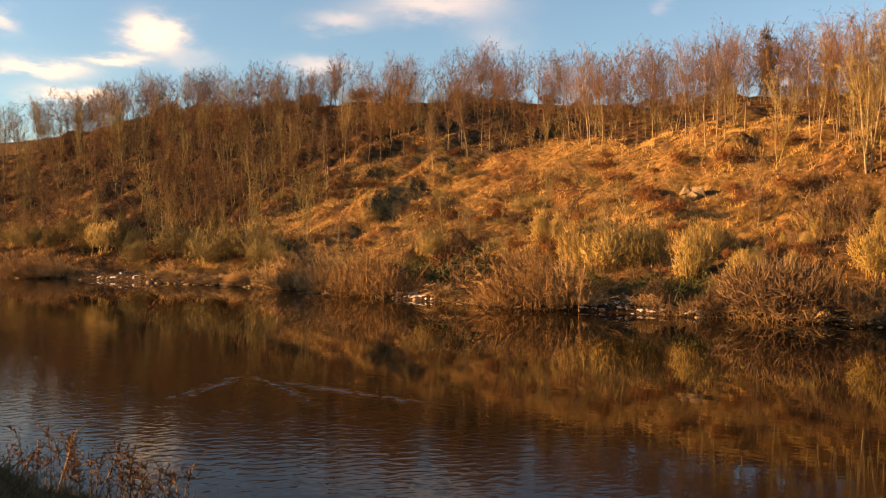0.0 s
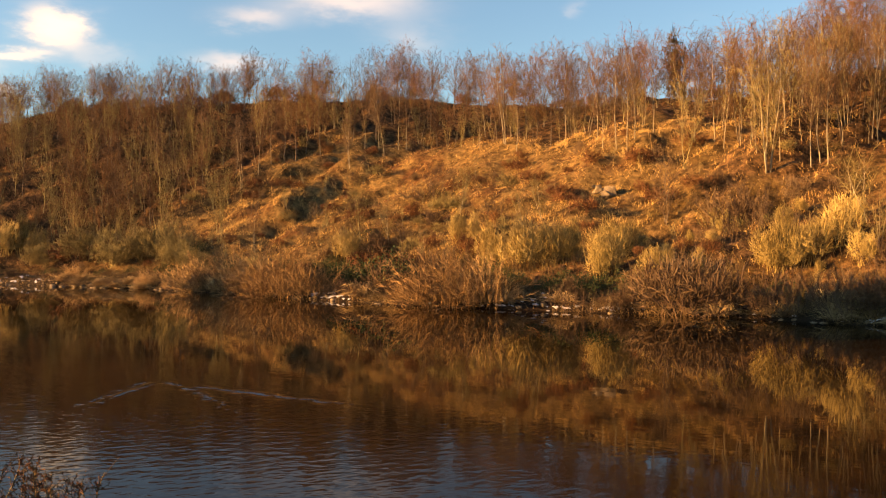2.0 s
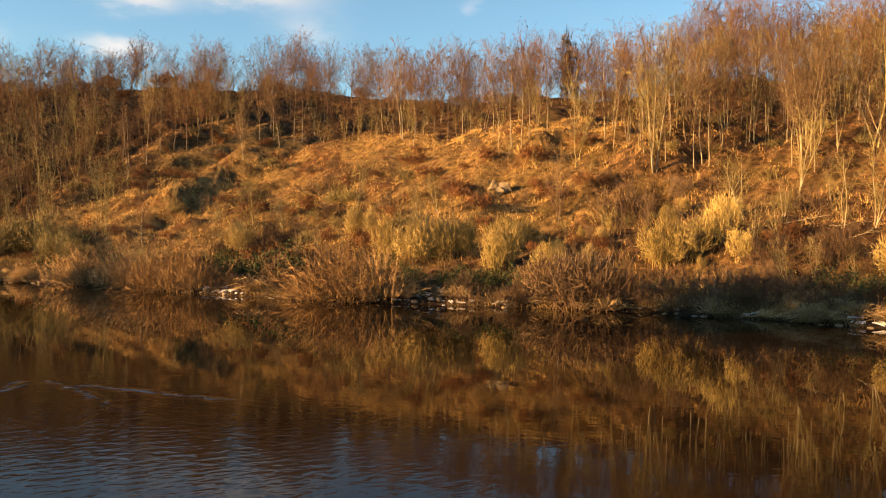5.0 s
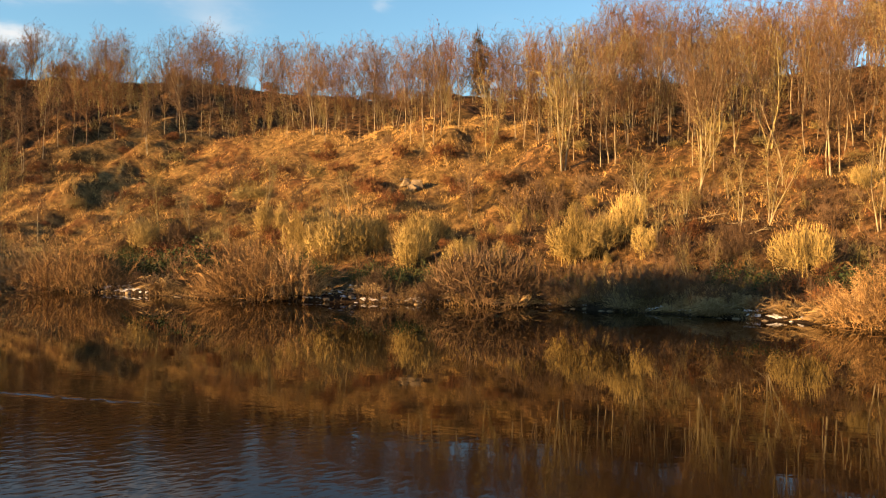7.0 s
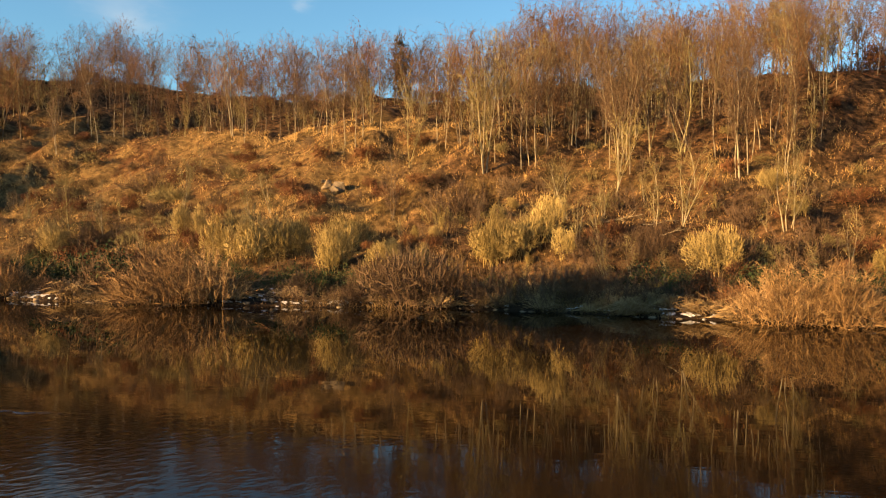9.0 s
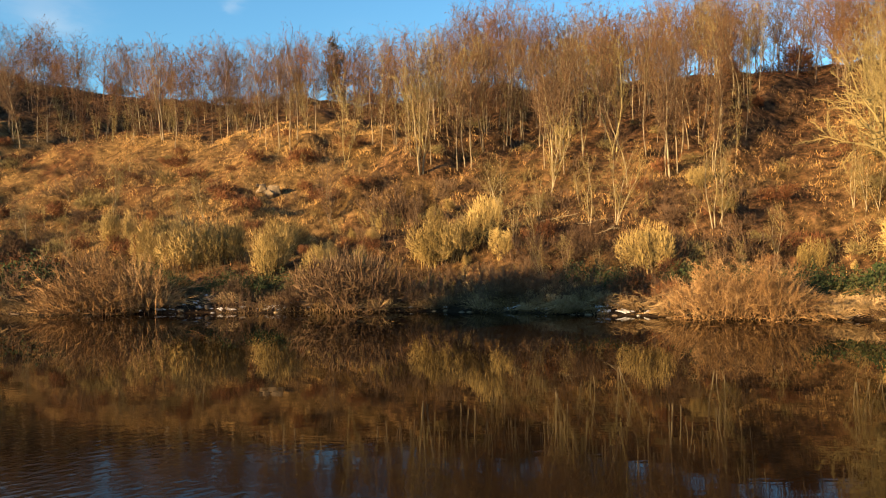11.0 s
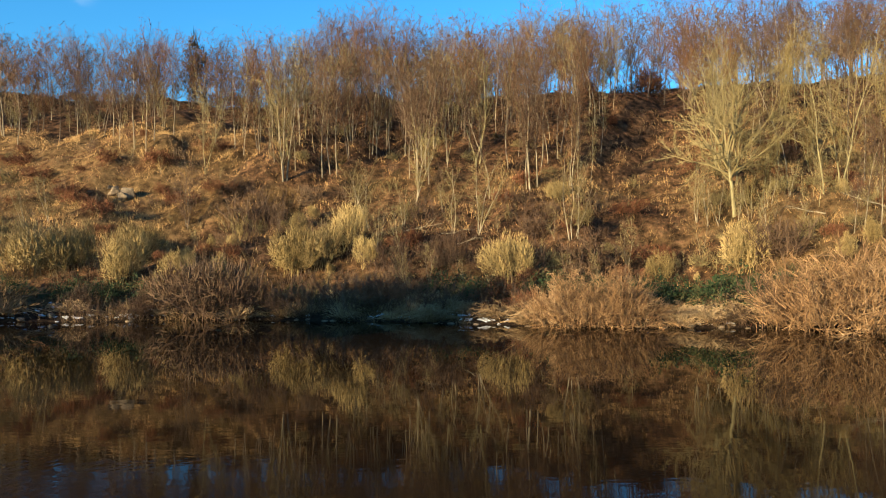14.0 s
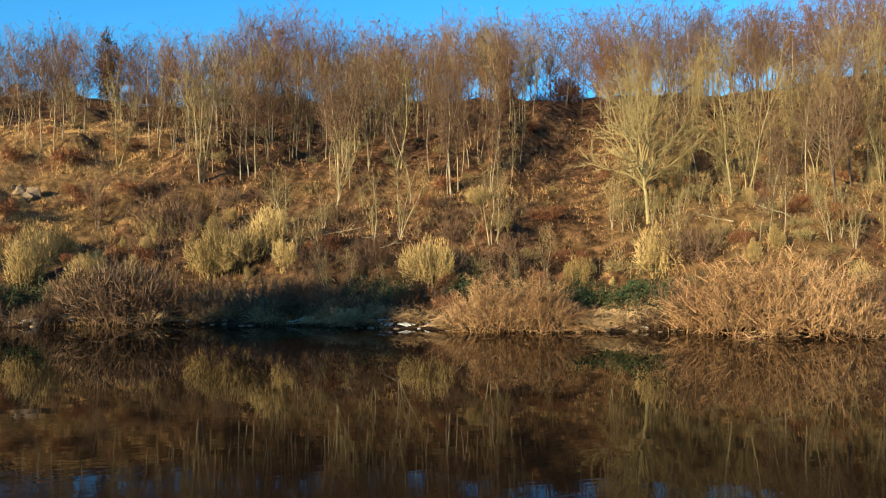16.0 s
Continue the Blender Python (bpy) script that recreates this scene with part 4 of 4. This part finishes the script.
scatter(("white",), 26, -60, 42, 8, 26, 1.8, 4.5, 1.5)
scatter(("wood", "wood", "brown", "birch"), 76, 10, 62, 20, 58, 8.5, 13)
scatter(("hazel",), 22, 12, 50, 20, 48, 4, 8, 1.5)
scatter(("wood",), 24, 10, 50, 14, 40, 3, 6, 1.3)
scatter(("gorse",), 60, 8, 48, 12, 40, 0.6, 1.5, 0.8)
scatter(("scrub", "white"), 24, -112, -40, 9, 36, 0.9, 1.8, 1.0)
scatter(("scrub", "willow", "white"), 30, -40, 45, 6, 20, 1.0, 2.2, 1.0)
scatter(("scrub",), 34, -112, 30, 0.5, 3.0, 0.9, 1.6, 0.9)
scatter(("heath", "gorse", "heath", "scrub"), 118, -112, -40, 7, 44, 0.5, 1.9, 0.8)
scatter(("gorse", "heath", "scrub"), 78, -40, 45, 6, 34, 0.5, 1.8, 0.8)

for i in range(118):
    tx = RNG.uniform(-22, 10) if i % 4 else RNG.uniform(-44, 30)
    put_plant("tussock", *at(tx, RNG.uniform(0.1, 4.5)), RNG.uniform(0.4, 0.95), RNG.uniform(1.1, 1.7))
scatter(("scrub", "heath", "scrub", "gorse"), 34, -24, 0, 1.8, 6.5, 0.7, 1.5, 0.8)
put_plant("tussock", -52.8, 45.9, 1.35, 1.0)
for i in range(18):
    put_plant("tussock", *at(RNG.uniform(-101, -86), RNG.uniform(0.1, 1.5)), RNG.uniform(0.5, 1.0), 1.3)
scatter(("scrub", "white", "pole"), 40, -98, -44, 10, 36, 1.4, 3.4, 1.2)
scatter(("scrub", "gorse", "heath", "gorse", "white"), 78, -42, 48, 14, 46, 0.5, 1.7, 0.9)
# more brambles; their dark leaves also stand in for shaded gaps between bushes
scatter(("bramble",), 34, -112, 30, 3, 13, 0.7, 1.4, 1.3)
scatter(("scrub", "willow", "scrub", "white"), 30, -38, 2, 7, 26, 1.0, 2.6, 1.1)

# tall dense trees added out of view on the near bank, upstream and behind, to keep the low sun off stretches of the far
# waterside
SHADES = [(-73, -64, 0.9, 4), (-18, -7, 2.2, 5)]
for xa, xb, up_to, count in SHADES:
    for i in range(count):
        tx = xa + (xb - xa) * (i + 0.5) / count
        ty = float(bank_y(tx)) + 3
        run = (ty + 16 + 4 * (i % 2)) / -math.cos(sa)
        sx, sy = tx + math.sin(sa) * run, ty + math.cos(sa) * run
        put_plant("caster", sx, sy, up_to + run * math.tan(se) - float(ground_z(sx, sy)) + 0.5 * math.sin(i * 2.3), 0.55)

for group_of in KINDS.values():
    for spare in group_of:
        if spare.name not in USED:
            for child in spare.children[:]:
                bpy.data.objects.remove(child)
            bpy.data.objects.remove(spare)


# ---- rough grass, bracken and undergrowth ----
def blades(seed, n, keep, low, high, lean, radius, x0=-185, x1=62, d0=0.2, d1=74):
    """Slivers of growth on the far slope where keep(x, y, d) allows."""
    rng = np.random.default_rng(seed)
    x = rng.uniform(x0, x1, n)
    d = d0 + (d1 - d0) * rng.uniform(0, 1, n)
    y = bank_y(x) + d / slope_at(x)
    ok = keep(x, y, d) > rng.uniform(0, 1, n)
    x, y, d = x[ok], y[ok], d[ok]
    n = len(x)
    P0 = np.stack([x, y, ground_z(x, y) - 0.04], -1)
    clump = value_noise(x, y, 0.9)[:, None]
    w = np.stack([rng.normal(0, lean, n), rng.normal(-0.2, lean, n), np.ones(n)], -1)
    w /= np.linalg.norm(w, axis=1, keepdims=True)
    return spikes(P0, P0 + w * rng.uniform(low, high, (n, 1)) * (1 + 0.5 * clump), radius)


def patch(x, y):
    return layered(x, y, 14.0, 4)


def wooded(x, d, low):
    return np.where(((x < -110) & (d > 12)) | ((x > -36) & (d > 30)), np.where(x > -36, 0.25, low), np.where((x > -40) & (d > 5), 0.3 + 0.7 * low, 1.0))


def bare(x):
    """Little grass grows where the snow lies on the open bank."""
    return 1 - 0.85 * sum(np.exp(-((x - c) / w) ** 4) for c, w in ((-108, 6.5), (-56.5, 3.5), (-38, 5.0)))


def make_growth():
    def golden(x, y, d):
        return np.clip(0.75 + 1.1 * patch(x, y), 0.12, 1) * wooded(x, d, 0.05) * (d < 50) * np.clip((d - 5) / 12, 0.15, 1) * (value_noise(x, y, 0.7) > 0.05)

    def rusty(x, y, d):
        return np.clip(0.35 - 1.3 * patch(x, y) + 0.6 * np.exp(-((x - 5) / 5) ** 2) + 0.5 * (1 - wooded(x, d, 0.0)), 0.03, 1)

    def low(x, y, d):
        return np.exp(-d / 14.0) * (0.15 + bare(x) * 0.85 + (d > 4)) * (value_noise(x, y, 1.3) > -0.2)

    def shore(x, y, d):
        return (1 - d / 4.5) * np.maximum(bare(x), 0.12) * (value_noise(x, y, 1.0) > -0.15)

    for name, label, category, material, (v, f) in (
            ("grass", "dry golden tussock grass over the hillside", "grass", M_GRASS, blades(8, 700000, golden, 0.25, 0.7, 0.55, 0.019)),
            ("bracken", "rust-brown dead bracken on the slope", "bracken", M_BRACKEN, blades(9, 150000, rusty, 0.2, 0.6, 1.0, 0.018)),
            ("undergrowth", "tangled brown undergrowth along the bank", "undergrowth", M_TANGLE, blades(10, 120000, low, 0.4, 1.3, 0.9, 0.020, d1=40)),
            ("shore_grass", "matted tan grass hanging over the waterline", "grass", M_SHORE, blades(11, 70000, shore, 0.25, 0.8, 1.0, 0.019, x0=-130, x1=36, d0=-0.1, d1=4.0))):
        tagged(link(name, v.tolist(), f, material), label, category, kind="stuff")


make_growth()


# ---- stones, snow and rock ----
def lump_mesh(name, seed, material, flat=0.6, rough=0.28, cuts=2):
    """A worn, uneven boulder about one metre across."""
    bm = bmesh.new()
    bmesh.ops.create_icosphere(bm, subdivisions=cuts, radius=0.5)
    off = Vector((seed * 3.1, seed * 1.7, 0))
    for vt in bm.verts:
        k = 1 + rough * noise.noise(vt.co * 2.2 + off) + rough * 0.5 * noise.noise(vt.co * 5 + off)
        vt.co = Vector((vt.co.x * k * 1.2, vt.co.y * k, vt.co.z * k * flat))
    me = bpy.data.meshes.new(name)
    bm.to_mesh(me)
    bm.free()
    me.materials.append(material)
    return me


def cap_mesh(src):
    """Snow on the upper side of a stone."""
    bm = bmesh.new()
    bm.from_mesh(src)
    bmesh.ops.delete(bm, geom=[q for q in bm.faces if q.normal.z < 0.72], context="FACES")
    for vt in bm.verts:
        vt.co = vt.co * 1.03 + Vector((0, 0, 0.02))
    ex = bmesh.ops.extrude_face_region(bm, geom=bm.faces[:])
    for vt in ex["geom"]:
        if isinstance(vt, bmesh.types.BMVert):
            vt.co.z += 0.05
    me = bpy.data.meshes.new("snow_cap")
    bm.to_mesh(me)
    bm.free()
    me.materials.append(M_SNOW)
    return me


def make_stones():
    meshes = [lump_mesh("stone", i, M_STONE, 0.55, 0.35) for i in range(6)]
    caps = [cap_mesh(me) for me in meshes]
    rng = np.random.default_rng(21)
    for i in range(310):
        x = rng.uniform(-128, 32) if i % 3 else (-110, -55, -34, -9, 5)[i % 5] + rng.normal(0, 3.5)
        d = rng.exponential(0.9) - 0.35
        if i >= 270:      # the tumbled stones below the green shelf
            x, d = rng.uniform(-101, -86), rng.uniform(-0.2, 1.4)
        x, y = at(x, d)
        k = int(rng.integers(0, 6))
        s = 0.12 + 0.42 * rng.uniform(0, 1) ** 2.4 + 0.3 * (i >= 270)
        snowy = (value_noise(x, 3.0, 6.0) > 0.2 or not i % 3) and rng.uniform() < 0.3 and s < 0.3
        ob = tagged(new("stone", meshes[k]), "snow-capped river stone at the waterline" if snowy else "worn brown river stone at the waterline", "stone", "stones at the waterline")
        ob.matrix_basis = pose(x, y, max(float(ground_z(x, y)), -0.1) + 0.05 * s, 0, 0, rng.uniform(0, 360)) @ Matrix.Diagonal((s, s, s, 1))
        if snowy:
            new("snow_cap", caps[k]).parent = ob


make_stones()


def snow_patch(seed, x, y, length, width, turn, deep=0.025):
    """A thin uneven sheet of old snow lying on the bank."""
    rng = np.random.default_rng(seed)
    n, rings = 22, 4
    V, F = [], []
    edge = 1 + 0.35 * np.sin(np.arange(n) * 2 * np.pi / n * 3 + seed) + rng.normal(0, 0.12, n)
    c, s = math.cos(radians(turn)), math.sin(radians(turn))
    for lift in (deep, -0.04):
        for r in range(1, rings + 1):
            for i in range(n):
                a = i * 2 * math.pi / n
                u, w = math.cos(a) * edge[i] * length * r / rings, math.sin(a) * edge[i] * width * r / rings
                qx, qy = x + u * c - w * s, y + u * s + w * c
                up = lift if r < rings else -0.03
                V.append((qx, qy, max(float(ground_z(qx, qy)), -0.02) + up))
    V.append((x, y, max(float(ground_z(x, y)), 0) + deep))
    for r in range(rings - 1):
        for i in range(n):
            j = (i + 1) % n
            F.append((r * n + i, r * n + j, (r + 1) * n + j, (r + 1) * n + i)[::-1])
    F += [(len(V) - 1, i, (i + 1) % n) for i in range(n)]
    ob = link("snow_patch", V, F, M_SNOW, smooth=True)
    return tagged(ob, "thin patch of old snow on the bank", "snow", "snow patches on the bank")


SNOWS = [(-113, 2.2, 16, 5.0), (-106, 2.0, 14, 4.0), (-58, 1.2, 16, 1.6), (-55, 1.2, 14, 2.2), (-42, 1.1, 26, 3.5), (-35, 1.1, 34, 4.5),
         (-30.5, 1.0, 8, 1.5), (-21, 0.9, 5, 1.5), (-11, 0.9, 24, 4.0), (-6, 0.5, 12, 3.0), (4, 1.2, 8, 2.5), (9, 1.2, 3, 1.5), (20, 1.4, 3, 2.0)]
for i, (sx, sd, count, run) in enumerate(SNOWS):
    for k in range(count):
        kx = sx + run * math.sin(k * 2.4 + i)
        snow_patch(10 * i + k, *at(kx, max(0.45, sd + 0.9 * math.sin(k * 1.7 + i))), 0.07 + 0.24 * abs(math.sin(k * 3.1 + i)) ** 2, 0.04 + 0.08 * abs(math.cos(k * 2.0)), 14 * math.sin(k))

for i in range(16):
    bx, bd = (-114.5 + 1.15 * (i % 9), 1.6 + 0.9 * math.sin(i * 2.1)) if i < 9 else (-59.2 + 0.75 * (i - 9), 1.1 + 0.5 * math.sin(i * 1.3))
    snow_patch(400 + i, *at(bx, bd), 0.45 + 0.25 * math.sin(i * 1.9), 0.2 + 0.08 * math.cos(i * 2.7), 16 * math.sin(i * 3.0), 0.03)


def block_mesh(seed):
    """An angular block of rock about one metre across."""
    rng = np.random.default_rng(seed)
    bm = bmesh.new()
    for q in rng.uniform(-0.5, 0.5, (16, 3)):
        bm.verts.new(q)
    hull = bmesh.ops.convex_hull(bm, input=bm.verts[:])
    bmesh.ops.delete(bm, geom=hull["geom_interior"], context="VERTS")
    bmesh.ops.bevel(bm, geom=bm.edges[:], offset=0.03, segments=1, affect="EDGES")
    me = bpy.data.meshes.new("block")
    bm.to_mesh(me)
    bm.free()
    me.materials.append(M_STONE)
    return me


def make_outcrop():
    top = tagged(new("rock_outcrop"), "weathered tan rock outcrop in the grassy slope", "rock")
    x, y = -46.4, 74.9
    top.matrix_basis = pose(x, y, float(ground_z(x, y)))
    rng = np.random.default_rng(8)
    for i in range(11):
        k = i / 10
        ob = new("block", block_mesh(30 + i))
        ob.parent = top
        size = rng.uniform(0.65, 1.25) * (1.3 - 0.5 * k)
        ob.matrix_basis = pose(-2.6 * k + rng.normal(0, 0.25), 0.9 * k + rng.normal(0, 0.2), 0.25 + 1.0 * k - 0.9 * (i % 2) * (1 - k), *(rng.normal(0, 9, 3) + [0, 0, 25 * i])) @ Matrix.Diagonal((size * 1.2, size, size * rng.uniform(0.6, 1.4), 1))


make_outcrop()


def make_fallen(seed, x, d, length, turn):
    """A pale broken branch lying on the slope."""
    rng = np.random.default_rng(seed)
    ax = stem(rng, np.zeros(3), (math.cos(radians(turn)), math.sin(radians(turn)), 0.25), length, 0.06, 5, 0.12, 0)
    ob = new("fallen_branch")
    vv, ff = limb(ax)
    link("bough", vv.tolist(), ff, M_BIRCH, ob)
    for f in (0.4, 0.55, 0.7, 0.85):
        p, w, r = along(ax, f)
        vv, ff = limb(stem(rng, p, side(rng, w, 45), length * 0.35, r * 0.7, 3, 0.12, 0.05), 5)
        link("side_branch", vv.tolist(), ff, M_BIRCH, ob)
    x, y = at(x, d)
    ob.matrix_basis = pose(x, y, float(ground_z(x, y)) + 0.05)
    tagged(ob, "pale fallen branch lying on the slope", "branch", "fallen branches")


for i, (fx, fd, fl, ft) in enumerate([(-17, 18, 3.5, 10), (-14, 18.5, 3, 170), (-13.5, 17, 3, 20), (-12, 16.5, 2.5, -20), (17, 17.5, 3, 150), (21, 17, 3.5, 160), (-48.8, 28, 2.5, 200)]):
    make_fallen(300 + i, fx, fd, fl, ft)


def make_pole():
    top = tagged(new("telegraph_pole"), "dark wooden telegraph pole with crossarms on the ridge", "pole")
    x, y = -138.5, 107.0
    top.matrix_basis = pose(x, y, float(ground_z(x, y)) - 0.3, 0, 0, 40)

    def bar(name, p0, p1, r0, r1, sides=8):
        v, f = tubes([(np.array(p0, float), np.array(p1, float), r0, r1)], sides)
        f += [list(range(sides))[::-1], list(range(sides, 2 * sides))]
        return link(name, v.tolist(), f, M_POLE, top)

    bar("post", (0, 0, 0), (0, 0, 8.6), 0.17, 0.12)
    for z, w in ((8.2, 1.0), (7.5, 0.8)):
        bar("crossarm", (-w, 0.14, z), (w, 0.14, z), 0.07, 0.07, 4)
        for u in (-w * 0.9, w * 0.9):
            bar("insulator", (u, 0.14, z + 0.06), (u, 0.14, z + 0.32), 0.06, 0.05, 6)


make_pole()


# ---- the near bank ----
def near_stalk(seed, h):
    """A dead dock: a bent stem with side shoots and brown seed clumps."""
    rng = np.random.default_rng(seed)
    ax = stem(rng, np.array([0, 0, -0.05]), side(rng, np.array([0, 0, 1.0]), rng.uniform(3, 25)), h, 0.009, 6, 0.12, 0.02, 0.4)
    sh, tips = [], []
    for k in range(7):
        p, w, r = along(ax, rng.uniform(0.3, 0.98))
        s = stem(rng, p, side(rng, w, rng.uniform(25, 60)), h * rng.uniform(0.12, 0.35), 0.005, 3, 0.15, 0.03)
        sh += s
        tips += s
    tips += ax[3:]
    a, b = np.array([s[0] for s in tips]), np.array([s[1] for s in tips])
    k = rng.integers(0, len(tips), 80)
    P0 = a[k] + (b[k] - a[k]) * rng.uniform(0, 1, (80, 1))
    w = rng.normal(0, 1, (80, 3)) + np.array([0, 0, 0.4])
    P1 = P0 + w / np.linalg.norm(w, axis=1, keepdims=True) * rng.uniform(0.03, 0.08, (80, 1))
    return tubes(ax + sh, 4), spikes(P0, P1, 0.008)


def make_near():
    rng = np.random.default_rng(41)
    kinds = [plant("dock_plant", "dead brown dock stalk with seed heads on the near bank", "plant", [("stalk", near_stalk(400 + i, 0.9)[0], M_SHORE, ""), ("seed_head", near_stalk(400 + i, 0.9)[1], M_BRACKEN, "stuff")], "dead stalks on the near bank") for i in range(5)]
    used = set()
    for i in range(92):
        x = rng.uniform(-17.5, -11.4)
        y = float(near_y(x)) - rng.uniform(0.15, 1.9)
        s = rng.uniform(0.5, 1.25)
        k = kinds[int(rng.integers(0, 5))]
        m = pose(x, y, float(ground_z(x, y)), 0, 0, rng.uniform(0, 360)) @ Matrix.Diagonal((s, s, s, 1))
        if k.name in used:
            copy_thing(k, m @ Matrix.Diagonal((1 / k.scale.x, 1 / k.scale.y, 1 / k.scale.z, 1)))
        else:
            used.add(k.name)
            k.matrix_basis = m
    n = 15000
    x = rng.uniform(-22, -6, n)
    y = near_y(x) - rng.uniform(0.0, 4.6, n)
    P0 = np.stack([x, y, ground_z(x, y) - 0.02], -1)
    w = np.stack([rng.normal(0, 0.6, n), rng.normal(0.2, 0.6, n), np.ones(n)], -1)
    v, f = spikes(P0, P0 + w * rng.uniform(0.06, 0.26, (n, 1)), 0.006)
    tagged(link("bank_grass", v.tolist(), f, M_SHORE), "matted dead grass on the near bank", "grass", kind="stuff")
    for i, (sx, e, a, b) in enumerate([(-12.6, 0.9, 0.34, 0.18), (-13.4, 1.3, 0.42, 0.2), (-14.4, 1.0, 0.36, 0.16), (-12.0, 1.3, 0.3, 0.16), (-15.6, 0.8, 0.4, 0.18), (-13.0, 0.5, 0.3, 0.12)]):
        snow_patch(60 + i, sx, float(near_y(sx)) - e, a, b, 10 * i, 0.06)
    for i, (sx, sy, h) in enumerate([(-9.9, 4.5, 1.5), (-9.6, 4.6, 1.3), (-8.8, 4.5, 1.1), (-9.7, 4.4, 1.2)]):
        r2 = np.random.default_rng(500 + i)
        ax = stem(r2, np.array([0, 0, -0.05]), (r2.normal(0.15, 0.12), r2.normal(0, 0.1), 1), h, 0.004, 7, 0.05, -0.02, 0.3)
        ob = new("grass_stalk")
        ob.matrix_basis = pose(sx, sy, float(ground_z(sx, sy)))
        vv, ff = tubes(ax, 4)
        link("stalk", vv.tolist(), ff, M_TWIG_YEL, ob)
        tagged(ob, "single tall dry grass stalk on the near bank", "grass", "tall grass stalks")


make_near()
